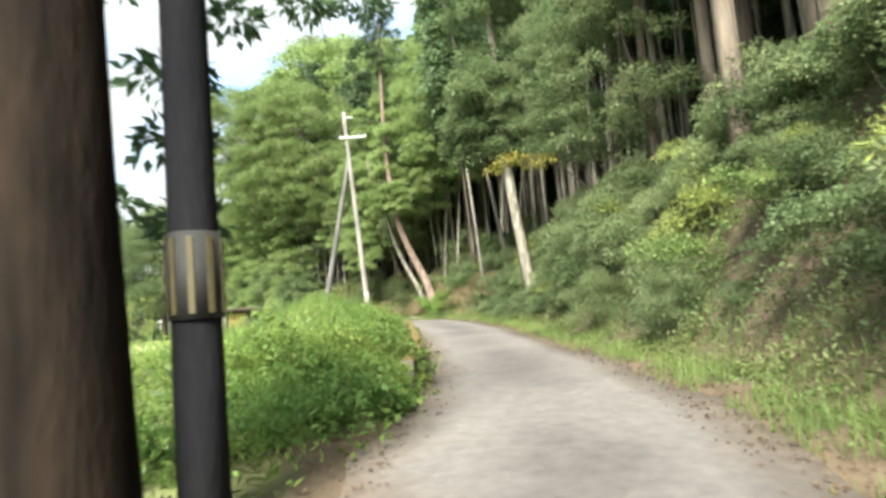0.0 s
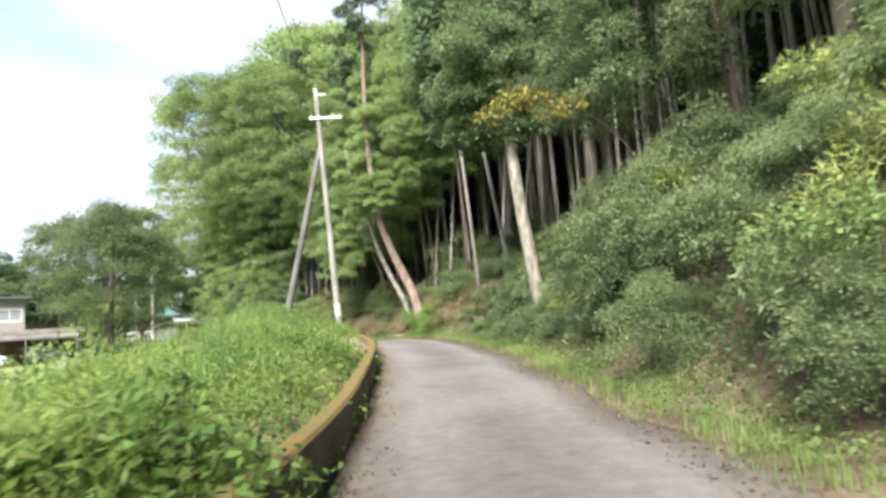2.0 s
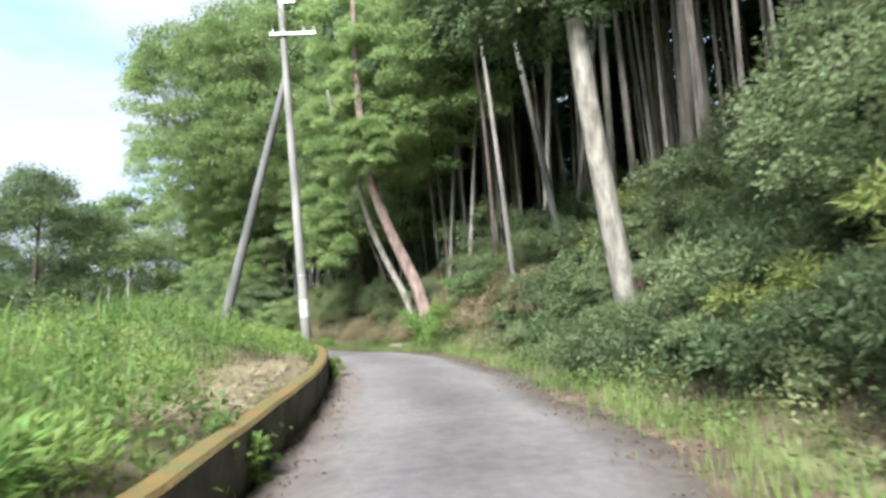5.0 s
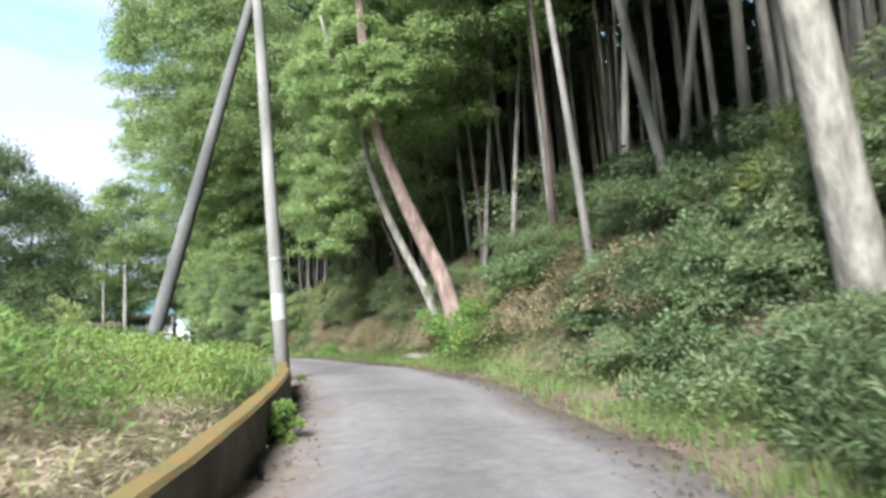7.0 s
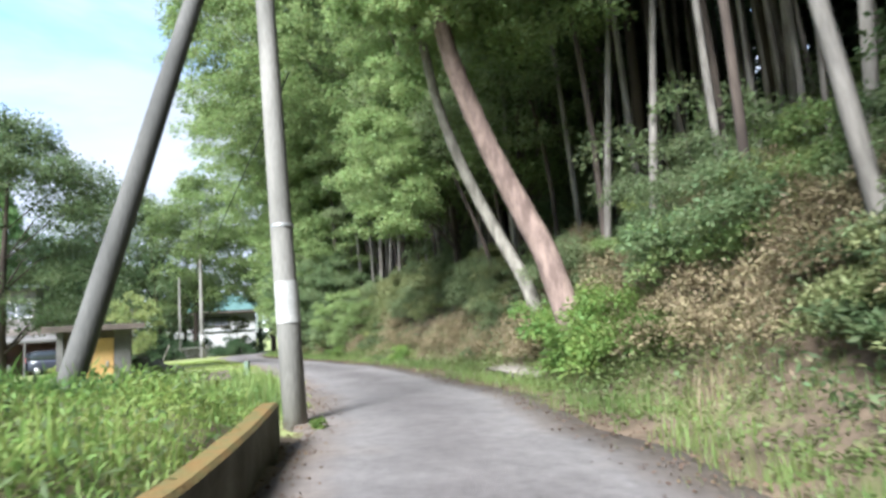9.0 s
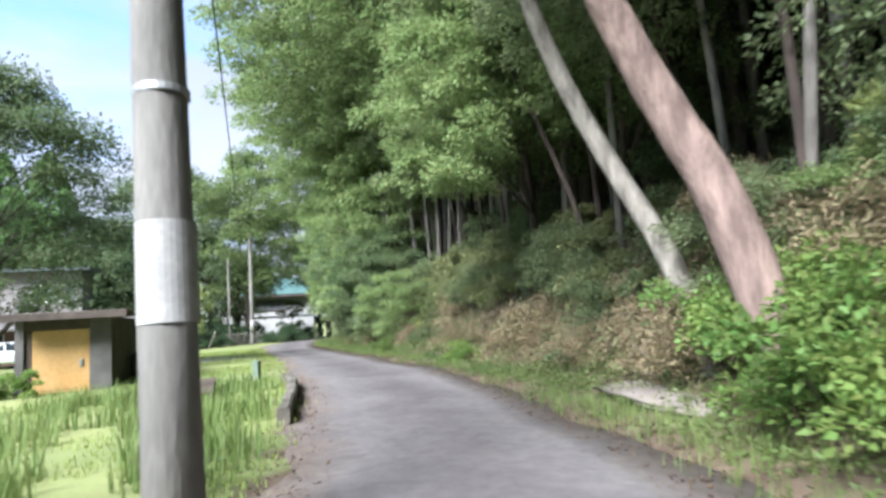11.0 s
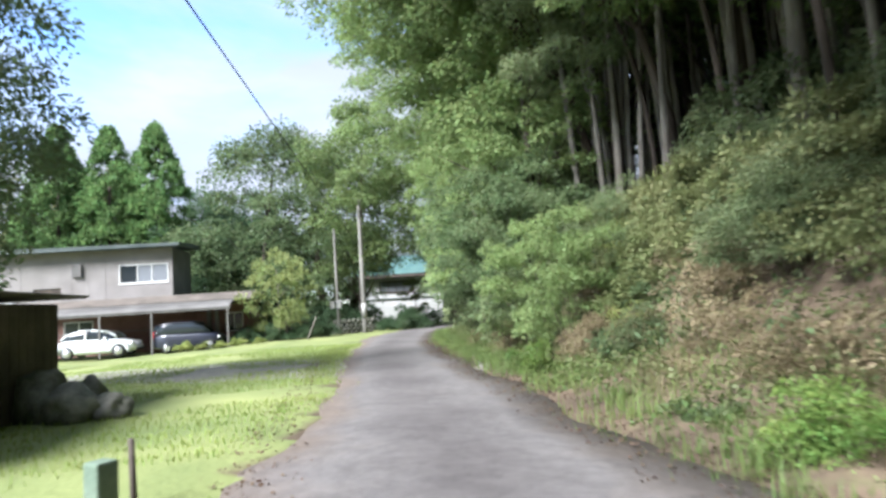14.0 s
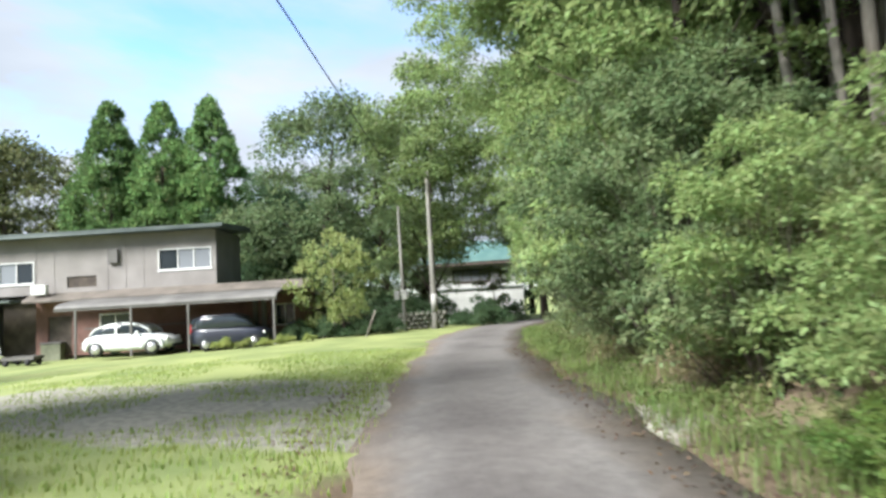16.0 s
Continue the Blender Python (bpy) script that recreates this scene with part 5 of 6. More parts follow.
vs = [bm.verts.new(v) for v in ((-9.4, -0.9, 2.72), (4.7, -0.9, 2.72), (4.7, 0.015, 3.1), (-9.4, 0.015, 3.1), (-9.4, -0.9, 2.8), (4.7, -0.9, 2.8), (4.7, 0.015, 3.2), (-9.4, 0.015, 3.2))]
for f in ((0, 1, 2, 3), (7, 6, 5, 4), (0, 4, 5, 1), (1, 5, 6, 2), (2, 6, 7, 3), (3, 7, 4, 0)):
    bm.faces.new([vs[i] for i in f])
bmesh.ops.recalc_face_normals(bm, faces=bm.faces)
part("lower_roof", bm, M_RUSTROOF, house)
hpart("lower_roof", 0.2, 4.7, 0.02, 3.8, 2.9, 3.02, M_ROOF)
hpart("lower_roof", -15, -9.4, -1.6, 0.0, 2.78, 2.9, M_ROOF)
ac = hpart("air_conditioner", -9.05, -8.3, -0.62, -0.32, 3.12, 3.6, M_WHITE, None, "white air conditioner box", 0.03)

carport = empty("carport", pose(HX, HY, HZ, 0, 0, H_TURN), "open carport with grey corrugated sheet roof and thin posts", "carport")
xs = np.arange(-6.2, 3.91, 0.06)
cv, cf = [], []
BOWED = ((-3.32, 2.28), (-3.2, 2.42), (-2.9, 2.54), (-2.3, 2.64), (-1.6, 2.70), (-0.92, 2.74))
for i, x in enumerate(xs):
    w = 0.022 * math.sin(i * 2.1)
    cv += [(x, y, z + w) for y, z in BOWED]
for i in range(len(xs) - 1):
    cf += [(6 * i + k, 6 * i + 6 + k, 6 * i + 7 + k, 6 * i + 1 + k) for k in range(5)]
me = quads_mesh("sheet_roof", cv, cf, True)
sheet = part("sheet_roof", me, M_CORR, carport)
sheet.modifiers.new("thick", "SOLIDIFY").thickness = 0.02
part("beam", boxed(-6.2, 3.9, -3.29, -3.22, 2.18, 2.27), M_CORR, carport)
part("beam", boxed(-6.2, 3.9, -1.2, -1.12, 2.48, 2.58), M_DARKWOOD, carport)
for x in (-5.25, -2.73, -0.13, 3.75):
    part("post", boxed(x - 0.045, x + 0.045, -3.29, -3.22, 0, 2.18, 0.006), M_CORR, carport)
part("rail", boxed(-6.2, 3.9, -0.95, -0.9, 1.28, 1.33), M_CORR, carport)


# ---- cars ----
def paint(name, c, rough=0.25, metal=0.0):
    m = mat(name, tuple(v * 0.95 for v in c), c, 1.0, rough, 0.0, 3.0, metal=metal, spec=0.5)
    m.node_tree.nodes["Principled BSDF"].inputs["Coat Weight"].default_value = 0.6
    return m


M_CARWHITE, M_CARNAVY = paint("white_car_paint", (0.55, 0.57, 0.57)), paint("navy_car_paint", (0.010, 0.012, 0.024), 0.4)
M_TYRE = mat("tyre_rubber", (0.015, 0.015, 0.015), (0.025, 0.025, 0.025), 4.0, 0.9, 0.2, 40.0)
M_RIM = mat("wheel_rim", (0.45, 0.45, 0.46), (0.55, 0.55, 0.56), 4.0, 0.35, 0.0, 20.0, metal=0.8)
M_LAMP = mat("lamp_glass", (0.6, 0.6, 0.6), (0.7, 0.7, 0.7), 4.0, 0.1, 0.0, 20.0)
M_RED = mat("red_lamp", (0.30, 0.02, 0.02), (0.38, 0.03, 0.03), 4.0, 0.2, 0.0, 20.0)


def loft(name, sections, segs=14):
    """A body from sections (x, half width, bottom, top, roundness), each a rounded box outline."""
    bm = bmesh.new()
    rings = []
    for x, hw, z0, z1, rd in sections:
        ring = []
        for k in range(segs * 2):
            a = math.tau * k / (segs * 2)
            c, s = math.cos(a), math.sin(a)
            e = rd
            y = hw * math.copysign(abs(c) ** e, c)
            z = (z0 + z1) / 2 + (z1 - z0) / 2 * math.copysign(abs(s) ** e, s)
            ring.append(bm.verts.new((x, y, z)))
        rings.append(ring)
    for a, b in zip(rings, rings[1:]):
        for k in range(segs * 2):
            j = (k + 1) % (segs * 2)
            bm.faces.new((a[k], a[j], b[j], b[k]))
    bm.faces.new(rings[0][::-1])
    bm.faces.new(rings[-1])
    bmesh.ops.recalc_face_normals(bm, faces=bm.faces)
    for f in bm.faces:
        f.smooth = True
    return bm


def wheel(ob, x, y, r):
    w = part("wheel", tube("wheel", [(0, -0.09, 0), (0, -0.07, 0), (0, 0.07, 0), (0, 0.09, 0)], [r * 0.9, r, r, r * 0.9], 24), M_TYRE, ob)
    w.location = (x, y, r)
    rim = part("rim", tube("rim", [(0, -0.10, 0), (0, 0.10, 0)], [r * 0.66, r * 0.66], 20), M_RIM, w)
    for k in range(5):
        a = k * math.tau / 5
        sp = part("spoke", boxed(-0.02, 0.02, -0.108, 0.108, 0.03, r * 0.62), M_RIM, w)
        sp.matrix_basis = pose(0, 0, 0, 0, math.degrees(a), 0)


def car(label, body, cabin, glass_sec, paint_mat, length, wheels, r, y_side):
    ob = empty("car", Matrix.Identity(4), label, "car")
    b = part("body", loft("body", body), paint_mat, ob)
    part("cabin", loft("cabin", glass_sec), M_GLASS, ob, "dark windows")
    part("roof_panel", loft("roof_panel", cabin), paint_mat, ob)
    for x in wheels:
        for y in (-y_side, y_side):
            wheel(ob, x, y, r)
            part("arch", tube("arch", [(x + (r + 0.06) * math.cos(a), y * 1.02, r + (r + 0.06) * math.sin(a)) for a in np.linspace(0, math.pi, 12)], [0.03] * 12, 6), paint_mat if paint_mat is M_CARWHITE else M_TYRE, ob)
    return ob


def arch_z(x, x0, x1, base, top):
    """Height of a dome between x0 and x1, a bow over base."""
    u = (x - x0) / (x1 - x0) * 2 - 1
    return base + (top - base) * max(0.0, 1 - abs(u) ** 2.3) ** 0.62


dome = [-1.62 + 2.62 * k / 16 for k in range(17)]
beetle = car("white rounded two-door car parked under the carport",
             [(-2.1, 0.42, 0.38, 0.60, 0.6), (-2.02, 0.66, 0.28, 0.76, 0.55), (-1.8, 0.80, 0.22, 0.90, 0.5), (-1.4, 0.88, 0.19, 0.99, 0.45), (-0.7, 0.88, 0.18, 1.0, 0.4), (0.4, 0.88, 0.18, 0.98, 0.4),
              (0.95, 0.87, 0.19, 0.96, 0.45), (1.4, 0.84, 0.21, 0.89, 0.55), (1.75, 0.76, 0.24, 0.79, 0.6), (1.98, 0.62, 0.3, 0.67, 0.6), (2.1, 0.42, 0.38, 0.55, 0.6)],
             [(x, 0.57, arch_z(x, -1.66, 1.04, 0.93, 1.5) - 0.07, arch_z(x, -1.66, 1.04, 0.93, 1.5), 0.6) for x in dome],
             [(x, 0.70 - 0.1 * abs(x + 0.3) / 1.4, 0.8, max(0.9, arch_z(x, -1.66, 1.04, 0.93, 1.5) - 0.03), 0.5) for x in dome],
             M_CARWHITE, 4.28, (-1.27, 1.26), 0.33, 0.80)
for y in (-0.64, 0.64):
    part("roof_rail", tube("roof_rail", [(x, y * (1 - 0.1 * abs(x + 0.3)), arch_z(x, -1.72, 1.12, 0.93, 1.42)) for x in [-1.7 + 2.8 * k / 20 for k in range(21)]], [0.05] * 21, 8), M_CARWHITE, beetle)
for x in (-1.27, 1.26):
    for y in (-0.80, 0.80):
        part("fender", tube("fender", [(x + 0.46 * math.cos(a), y, 0.32 + 0.46 * math.sin(a)) for a in np.linspace(-0.1, math.pi + 0.1, 16)], [0.09] * 16, 8), M_CARWHITE, beetle)
for y in (-0.6, 0.6):
    lamp = part("headlight", tube("headlight", [(1.78, y, 0.66), (1.9, y, 0.65)], [0.13, 0.11], 14), M_LAMP, beetle, "round clear headlight")
for y in (-0.735, 0.735):
    for x in (-0.42, ):
        part("pillar", boxed(x - 0.05, x + 0.05, y - 0.01, y + 0.01, 0.9, 1.36, 0.005), M_CARWHITE, beetle)
    mirror = part("mirror", tube("mirror", [(0.62, y * 1.1, 1.0), (0.62, y * 1.3, 1.02)], [0.06, 0.07], 8), M_CARWHITE, beetle)
part("bumper", boxed(2.02, 2.14, -0.55, 0.55, 0.3, 0.42, 0.03), M_TYRE, beetle)
beetle.matrix_basis = pose(-33.2, 27.15, -0.74, 0, 0, H_TURN)
van = car("dark navy wagon parked beside the white car",
          [(-2.2, 0.7, 0.35, 0.85, 0.35), (-2.1, 0.84, 0.25, 1.0, 0.3), (-1.2, 0.87, 0.2, 1.02, 0.28), (0.6, 0.87, 0.2, 1.0, 0.28), (1.4, 0.84, 0.22, 0.96, 0.35), (1.95, 0.74, 0.28, 0.82, 0.4), (2.15, 0.55, 0.35, 0.65, 0.4)],
          [(-2.08, 0.66, 1.40, 1.50, 0.5), (-1.5, 0.7, 1.50, 1.60, 0.5), (0.2, 0.7, 1.52, 1.62, 0.5), (0.7, 0.64, 1.42, 1.50, 0.5)],
          [(-2.12, 0.76, 0.92, 1.42, 0.35), (-1.4, 0.8, 0.92, 1.56, 0.35), (0.2, 0.8, 0.92, 1.56, 0.35), (0.85, 0.74, 0.92, 1.36, 0.4), (1.4, 0.62, 0.9, 1.0, 0.4)],
          M_CARNAVY, 4.3, (-1.3, 1.35), 0.32, 0.76)
for y in (-0.66, 0.66):
    part("tail_lamp", boxed(-2.2, -2.1, y - 0.08, y + 0.08, 0.8, 1.2, 0.02), M_RED, van, "red tail lamp")
    part("headlight", boxed(1.86, 1.98, y - 0.12, y + 0.1, 0.66, 0.78, 0.03), M_LAMP, van, "clear headlight")
van.matrix_basis = pose(-29.35, 29.85, -0.76, 0, 0, H_TURN) @ Matrix.Diagonal((0.82, 0.9, 1.0, 1))

# ---- shed ----
SX, SY, SZ = -8.32, 8.42, -0.5
S_TURN = math.degrees(math.atan2(0.59, 0.81))
shed = empty("shed", pose(SX, SY, SZ, 0, 0, S_TURN) @ Matrix.Diagonal((1, 1, 1.07, 1)), "small dark block-walled shed with a yellow-orange door panel", "shed")
# local: x along the front (the corner at 0), y back along the side
part("corner_pier", boxed(-0.42, 0, 0, 0.25, 0, 1.78, 0.01), M_BLOCK, shed)
for z in np.arange(0.2, 1.7, 0.2):
    part("block_joint", boxed(-0.423, 0.003, -0.003, 0.253, z, z + 0.012), M_CONC, shed)
part("side_wall", boxed(-0.12, -0.002, 0.255, 4.7, 0, 1.72), M_DARKWOOD, shed)
for i, y in enumerate(np.arange(0.3, 4.65, 0.22)):
    part("board", boxed(0.0, 0.02, y, y + 0.205, 0.02, 1.72, 0.004), M_DARKWOOD, shed)
part("back_wall", boxed(-1.8, -0.13, 4.5, 4.7, 0, 1.72), M_DARKWOOD, shed)
part("far_wall", boxed(-1.8, -1.65, 0.02, 4.49, 0, 1.72), M_BLOCK, shed)
part("front_pier", boxed(-1.8, -1.64, 0, 0.015, 0, 1.78), M_BLOCK, shed)
door = part("door_panel", boxed(-1.5, -0.43, 0.06, 0.11, 0.02, 1.5, 0.008), M_SHEETDOOR, shed, "yellow-orange door panel")
part("handle", boxed(-0.62, -0.56, 0.03, 0.06, 0.75, 0.9, 0.005), M_STEEL, door)
part("front_wall", boxed(-1.63, -1.51, 0.05, 0.12, 0, 1.5), M_DARKWOOD, shed)
part("lintel", boxed(-1.63, -0.43, 0.03, 0.15, 1.51, 1.78), M_DARKWOOD, shed)
cv, cf = [], []
for i, x in enumerate(np.arange(-2.1, 0.36, 0.035)):
    w = 0.018 * math.sin(i * 2.1)
    cv += [(x, -0.5, 1.84 + w), (x, 2.2, 1.83 + w), (x, 5.0, 1.82 + w)]
for i in range(len(cv) // 3 - 1):
    cf += [(3 * i, 3 * i + 3, 3 * i + 4, 3 * i + 1), (3 * i + 1, 3 * i + 4, 3 * i + 5, 3 * i + 2)]
sr = part("sheet_roof", quads_mesh("sheet_roof", cv, cf, True), M_RUSTROOF, shed, "dull brownish sheet roof")
sr.modifiers.new("thick", "SOLIDIFY").thickness = 0.015
part("fascia", boxed(-2.1, 0.35, -0.52, -0.49, 1.70, 1.83), M_DARKWOOD, shed)

# ---- field: post, stones, pallet, slab ----
post = empty("marker_post", pose(-5.15, 9.05, gz(-5.15, 9.05)), "short pale greenish concrete post in the grass", "post")
part("post_body", boxed(-0.07, 0.07, -0.07, 0.07, -0.2, 0.4, 0.015), mat("pale_green_concrete", (0.10, 0.135, 0.10), (0.16, 0.195, 0.15), 4.0, 0.9, 0.3, 30.0), post)
stake = empty("stake", pose(-5.35, 9.4, gz(-5.35, 9.4), 4, 3, 0), "thin dark stake in the grass", "stake")
part("rod", tube("rod", [(0, 0, -0.2), (0, 0, 0.45)], [0.025, 0.02], 8), M_DARKWOOD, stake)


def stone(size, seed):
    rr = random.Random(seed)
    bm = bmesh.new()
    bmesh.ops.create_icosphere(bm, subdivisions=3, radius=1)
    for v in bm.verts:
        k = 1 + 0.45 * noise.noise(v.co * 1.4 + Vector((seed, 0, 0))) + 0.2 * noise.noise(v.co * 3.2 + Vector((0, seed, 0))) + 0.06 * noise.noise(v.co * 8)
        v.co = Vector((v.co.x * size[0], v.co.y * size[1], v.co.z * size[2])) * k
    for f in bm.faces:
        f.smooth = True
    return bm


for i, (x, y, sx, sy, sz) in enumerate(((-10.2, 11.5, 0.36, 0.3, 0.42), (-9.6, 11.5, 0.40, 0.3, 0.3), (-9.2, 11.8, 0.28, 0.24, 0.2), (-10.7, 11.3, 0.3, 0.3, 0.32), (-9.95, 12.0, 0.3, 0.24, 0.3))):
    st = part("rock", stone((sx, sy, sz), i + 3), M_STONE)
    tagged(st, "dark weathered rock among grass at the field's edge", "rock", "rocks beside the shed")
    st.location = (x, y, gz(x, y) + sz * 0.55)
pallet = empty("wooden_pallet", pose(-4.6, 5.9, gz(-4.6, 5.9) + 0.12, 8, -4, 32), "weathered wooden pallet lying in the grass", "pallet")
M_OLDWOOD = mat("old_grey_wood", (0.045, 0.036, 0.027), (0.085, 0.068, 0.052), 3.0, 0.9, 0.5, 30.0, stretch=(0.3, 1, 1))
for k in range(7):
    part("slat", boxed(-0.55, 0.55, -0.5 + k * 0.15, -0.42 + k * 0.15, 0.1, 0.125, 0.003), M_OLDWOOD, pallet)
for x in (-0.5, 0, 0.5):
    part("bearer", boxed(x - 0.04, x + 0.04, -0.5, 0.5, 0.0, 0.099, 0.003), M_OLDWOOD, pallet)
slab = part("concrete_slab", stone((1.2, 0.42, 0.07), 17), mat("pale_concrete_rubble", (0.13, 0.112, 0.094), (0.19, 0.166, 0.144), 1.5, 0.95, 0.5, 24.0))
tagged(slab, "pale broken concrete slab lying on the verge", "slab")
slab.matrix_basis = pose(2.85, 4.9, gz(2.85, 4.9) + 0.04, 3, 2, -52)
log = part("fallen_log", tube("fallen_log", [(0, 0, 0), (0.8, 0.1, 0.03), (1.7, 0.1, 0.08), (2.4, 0.3, 0.2)], [0.10, 0.095, 0.08, 0.05], 10, 0.06), M_BARKTHIN)
tagged(log, "pale fallen branch lying beside the lane", "log")
log.location = (2.5, 6.0, gz(2.8, 6.1) + 0.1)

# ---- fence and yard edge ----
fence = empty("wire_fence", Matrix.Identity(4), "dark thin post-and-rail fence at the yard's edge", "fence")
a, b = Vector((-37.5, 23.2, 0)), Vector((-24.6, 35.6, 0))
n = 16
for i in range(n):
    q = a.lerp(b, i / (n - 1))
    if i <= 9:
        continue
    pp = part("fence_post", boxed(-0.03, 0.03, -0.03, 0.03, -0.2, 1.0, 0.005), M_DARKWOOD, fence)
    pp.location = (q.x, q.y, gz(q.x, q.y))
for z in (0.35, 0.65, 0.95):
    for i0, i1 in ((10, 15), ):
        q0, q1 = a.lerp(b, i0 / 15), a.lerp(b, i1 / 15)
        part("rail", tube("rail", [(q0.x, q0.y, gz(q0.x, q0.y) + z), (q1.x, q1.y, gz(q1.x, q1.y) + z)], [0.018, 0.018], 6), M_DARKWOOD, fence)
pale_tree = broad_tree(5.0, 2.2, L_LIME, M_BARKGREY, 3400, 0.22, 0.06, 0.1, 81, squash=1.5, droop=-0.9, k=64, clump=(0.09, 0.2), label="light yellow-green small tree at the yard's edge")
plant(pale_tree, [(-26.4, 33.4, 0, 1.0)])
hedge_bush = bush(1.1, 1.3, L_DARK, 2600, 0.12, 82, label="dark clipped shrub by the yard")
plant(hedge_bush, [(-27.9, 32.2, 0, 0.8), (-25.2, 34.6, 40, 0.8), (-29.0, 31.0, 80, 0.5), (-27.2, 31.6, 20, 0.75), (-26.2, 32.3, 60, 0.8), (-24.9, 33.2, 90, 0.75), (-24.0, 34.3, 10, 0.8), (-22.2, 40.5, 10, 1.2), (-23.6, 42.0, 60, 1.3), (-22.9, 44.5, 100, 1.3), (-28.5, 37.2, 15, 1.5), (-27.5, 38.5, 75, 1.6), (-26.6, 40.0, 140, 1.6), (-25.4, 41.6, 200, 1.5), (-30.0, 36.4, 260, 1.5), (-29.0, 39.6, 310, 1.8)], "shrubs by the yard")
flowers = bush(0.5, 0.6, L_PALE, 1100, 0.09, 83, 0.5, 0.1, 12, label="low pale flowering shrub at the yard's edge")
plant(flowers, [(-27.3, 29.0, 0, 0.8), (-26.6, 29.4, 60, 0.7), (-25.9, 29.8, 130, 0.8), (-25.1, 30.4, 200, 0.7), (-28.1, 28.5, 20, 1.0)], "flowering shrubs")
prop = empty("leaning_stake", pose(-22.95, 31.8, gz(-22.95, 31.8), 0, 22, 35), "pale bare stake leaning beside the dark shrubs", "stake")
part("rod", tube("rod", [(0, 0, -0.15), (0, 0, 0.6), (0.01, 0, 1.25)], [0.04, 0.037, 0.033], 8), M_BARKPALE, prop)
bin_box = empty("storage_bin", pose(-38.9, 26.2, gz(-38.9, 26.2), 0, 0, H_TURN), "dull greenish storage bin with a grey lid beside the house", "bin")
part("bin_body", boxed(-0.5, 0.5, -0.35, 0.35, 0, 0.85, 0.03), mat("dull_green_panel", (0.10, 0.105, 0.07), (0.16, 0.165, 0.115), 2.0, 0.8, 0.2, 24.0), bin_box)
part("lid", boxed(-0.54, 0.54, -0.39, 0.39, 0.855, 0.93, 0.02), M_CORR, bin_box, "grey lid")
cart = empty("garden_cart", pose(-37.4, 24.2, gz(-37.4, 24.2), 0, 0, H_TURN), "low pale garden cart standing before the house", "cart")
bm = boxed(-0.75, 0.75, -0.35, 0.35, 0.26, 0.30, 0.01)
for q in ((-0.75, 0.75, -0.37, -0.34), (-0.75, 0.75, 0.34, 0.37), (-0.78, -0.75, -0.34, 0.34), (0.75, 0.78, -0.34, 0.34)):
    box(bm, *q, 0.26, 0.42)
part("tray", bm, M_CORR, cart)
part("handle", tube("handle", [(-0.77, 0, 0.35), (-1.0, 0, 0.5), (-1.1, 0, 0.95)], [0.02, 0.02, 0.02], 8), M_STEEL, cart)
for x in (-0.5, 0.5):
    for y in (-0.4, 0.4):
        w = part("wheel", tube("wheel", [(0, -0.03, 0), (0, 0.03, 0)], [0.14, 0.14], 16), M_TYRE, cart)
        w.location = (x, y, 0.14)
sw = empty("stone_wall", pose(-24.6, 38.1, gz(-24.6, 38.1), 0, 0, 50), "low dry wall of grey stones by the pole", "wall")
mesh_stone = None
rr = random.Random(5)
for row in range(4):
    for k in range(9):
        if mesh_stone is None:
            o = part("stone", stone((0.16, 0.13, 0.125), 9), M_STONE, sw)
            mesh_stone = o.data
        else:
            o = part("stone", mesh_stone, None, sw)
        o.matrix_basis = pose(-1.3 + k * 0.3 + 0.15 * (row % 2), rr.uniform(-0.03, 0.03), 0.1 + row * 0.23, rr.uniform(0, 40), rr.uniform(0, 40), rr.uniform(0, 90))

# ---- far house ----
M_TEAL = mat("teal_tiled_roof", (0.045, 0.095, 0.09), (0.075, 0.135, 0.125), 1.0, 0.6, 0.3, 20.0)
M_PLASTER = mat("white_plaster", (0.42, 0.42, 0.41), (0.52, 0.52, 0.51), 0.8, 0.85, 0.1, 20.0)
fh = empty("house", pose(-31.5, 58.5, -1.3, 0, 0, 28), "white two-storey house with a teal roof, far along the lane", "house")
FW = (-3.9, -0.6, 3.5, 4.7)
wall_with_holes("wall", -6.0, 2.2, 0, 5.4, 0, 0.2, [FW], M_PLASTER, fh)
window(*FW, [(0.25, M_FROST), (0.25, M_FROST), (0.25, M_FROST), (0.25, M_FROST)], fh, 0.0, 0.14, M_DARKWOOD)
part("side_wall", boxed(2.0, 2.203, 0.205, 7, 0, 5.4), M_PLASTER, fh)
part("side_wall", boxed(-6.0, -5.8, 0.205, 7, 0, 5.4), M_PLASTER, fh)
bm = bmesh.new()
vs = [bm.verts.new(v) for v in ((-6.8, -0.9, 5.3), (3.0, -0.9, 5.3), (3.0, 7.8, 5.3), (-6.8, 7.8, 5.3), (-4.5, 3.4, 7.4), (0.7, 3.4, 7.4))]
for f in ((0, 1, 5, 4), (2, 3, 4, 5), (1, 2, 5), (3, 0, 4), (3, 2, 1, 0)):
    bm.faces.new([vs[i] for i in f])
bmesh.ops.recalc_face_normals(bm, faces=bm.faces)
fr = part("roof", bm, M_TEAL, fh)
part("fascia", boxed(-6.85, 3.05, -0.95, -0.6, 5.0, 5.29), M_DARKWOOD, fr)
part("eaves_board", boxed(-6.3, 2.6, -0.12, -0.003, 2.9, 3.02), M_ROOF, fh)
hut = empty("garage", pose(-24.5, 58.0, -1.2, 0, 0, 28), "small pale garage with an open dark front", "garage")
wall_with_holes("wall", 0, 3.2, 0, 2.6, 0, 0.15, [(1.7, 2.9, 0.0, 2.0)], M_PLASTER, hut)
part("roof", boxed(-0.3, 3.5, -0.4, 4, 2.62, 2.75), M_WHITE, hut)
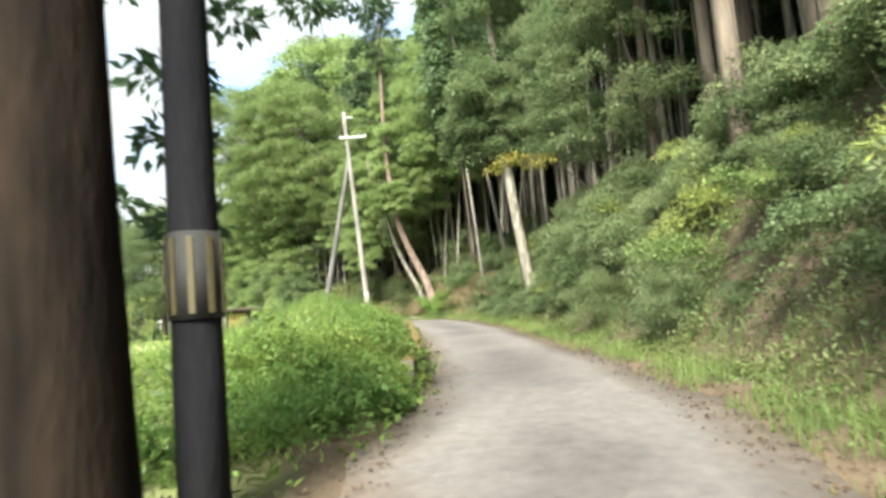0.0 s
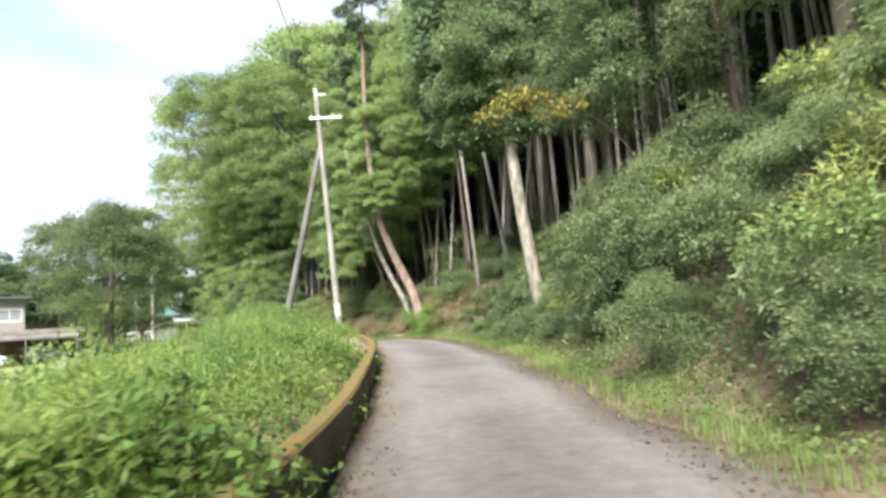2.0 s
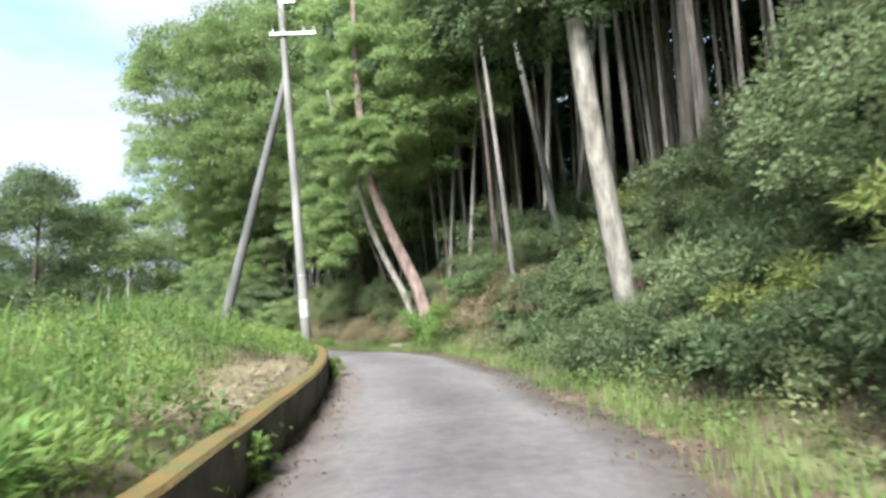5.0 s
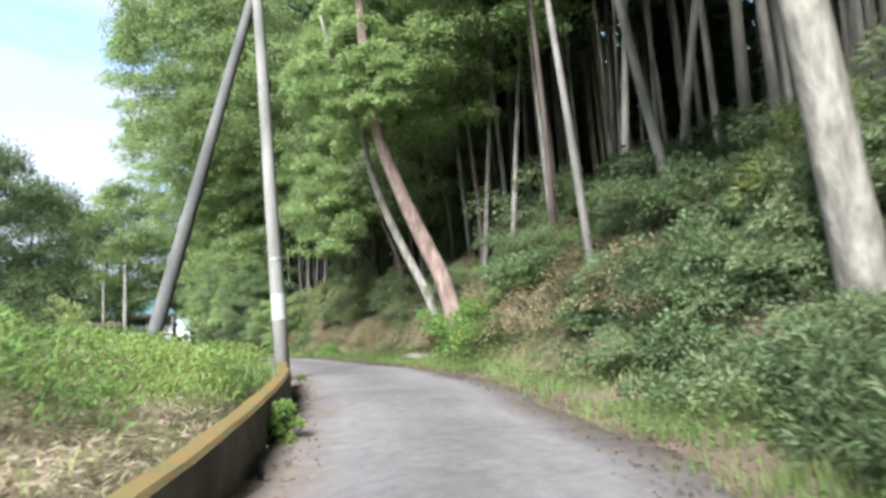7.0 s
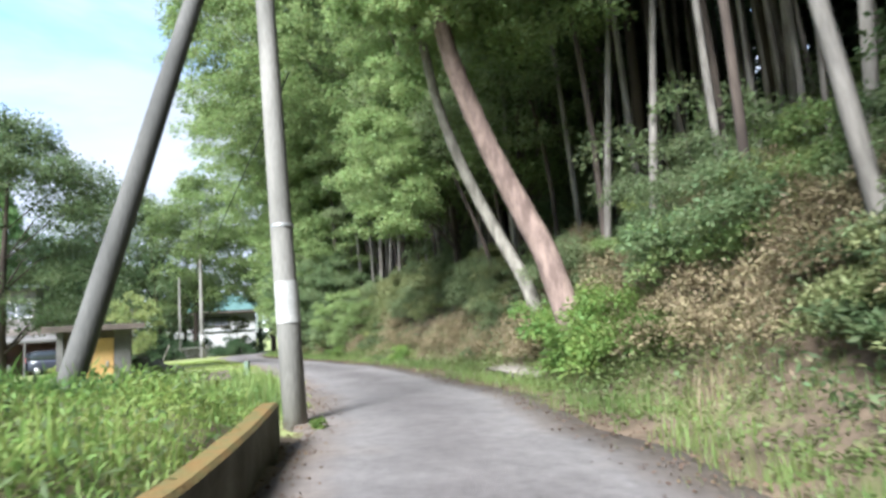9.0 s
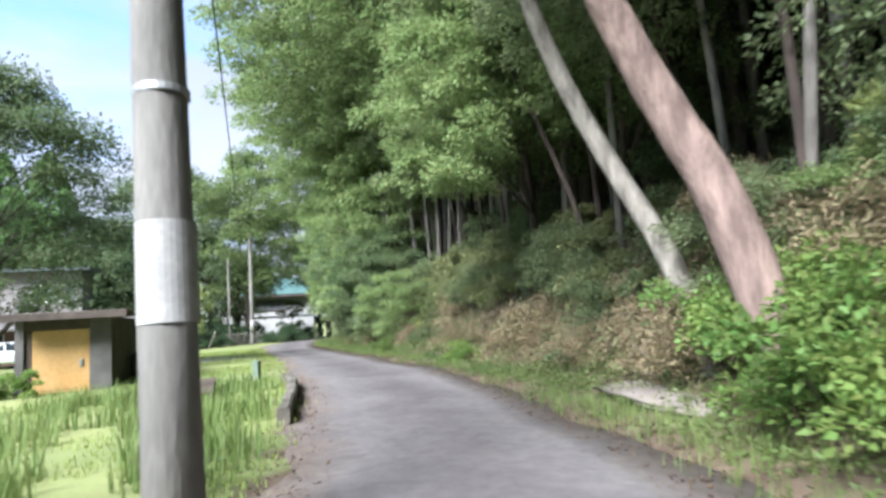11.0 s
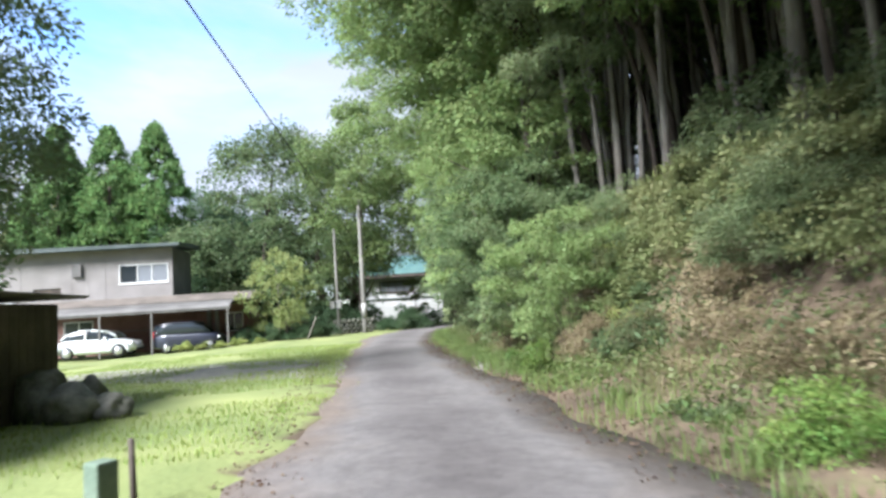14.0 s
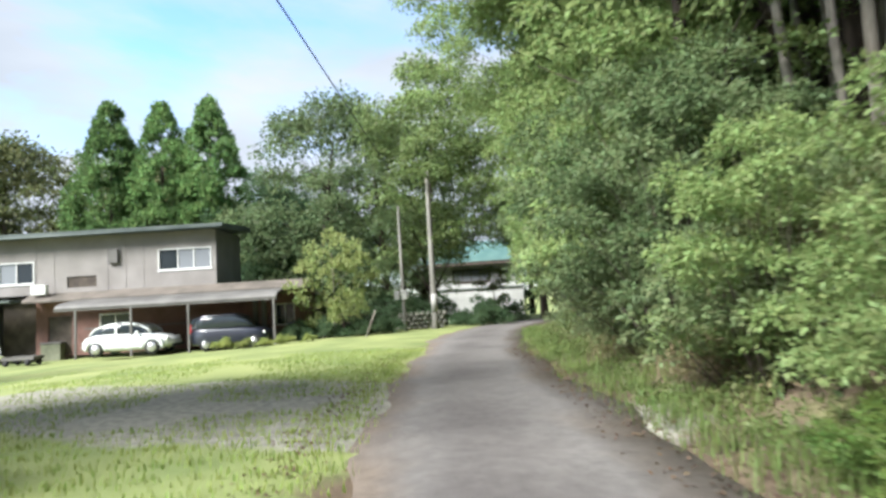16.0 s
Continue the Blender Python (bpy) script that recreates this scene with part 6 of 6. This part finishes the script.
part("back_wall", boxed(0, 3.2, 3.5, 3.65, 0, 2.6), M_DARKWOOD, hut)
for x in (0, 3.05):
    part("side_wall", boxed(x, x + 0.15, 0.155, 3.49, 0, 2.6), M_PLASTER, hut)

small_tree = broad_tree(3.6, 1.3, L_DULL, M_BARKPALE, 3500, 0.14, 0.08, 0.3, 96, k=24, label="small grey-green garden tree before the white house")
plant(small_tree, [(-25.9, 48.2, 0, 1.0)])
# trees round the houses and far woods
olive = broad_tree(12, 5.6, L_DULL, M_BARK, 34000, 0.27, 0.25, 0.06, 95, k=120, label="broad olive-green tree beyond the house")
plant(olive, [(-62.5, 32.5, 0, 1.4), (-70, 30, 80, 1.4), (-57, 42, 140, 1.3)], "far trees")
back = broad_tree(10, 3.6, L_DARK, M_BARK, 15000, 0.22, 0.2, 0.12, 91, k=60, label="round dark green tree behind the houses")
plant(back, [(-39.5, 41.5, 0, 0.9), (-36.5, 43.5, 60, 1.0), (-40.3, 40.6, 30, 1.12), (-45, 45, 10, 1.35), (-41.5, 46.5, 70, 1.3), (-56, 41, 120, 1.4), (-43, 60, 200, 1.3), (-33, 68, 10, 1.3), (-26, 66, 80, 1.2), (-16, 62, 10, 1.4)])
cherry2 = broad_tree(11, 4.0, L_MID, M_BARK, 20000, 0.2, 0.22, 0.14, 92, (0.5, 0.5), 0.8, 80, label="airy spreading tree beside the house")
plant(cherry2, [(-34.4, 40.5, 0, 1.42), (-29.6, 41.4, 130, 1.25), (-30.5, 12, 40, 0.75)])
cherry3 = broad_tree(12, 3.6, L_BRIGHT, M_BARK, 18000, 0.19, 0.16, 0.22, 94, (0.3, 0.4), 0.8, 70, label="airy tree with a high crown beside the pole")
plant(cherry3, [(-25.9, 40.9, 0, 1.3), (-20.2, 49.5, 90, 1.35), (-29.8, 45.5, 30, 1.35), (-21.4, 46.4, 150, 1.4)])
wood = broad_tree(9, 4.2, L_MID, M_BARK, 5000, 0.36, 0.2, 0.1, 93, k=40, label="distant tree with a round green crown")
spots = []
for i in range(30):
    a = radians(rnd.uniform(-96, -38))
    r = rnd.uniform(62, 110)
    spots.append((3 + r * math.sin(a), r * math.cos(a), rnd.uniform(0, 360), rnd.uniform(0.8, 1.3), -1.5))
plant(wood, spots, "far trees")
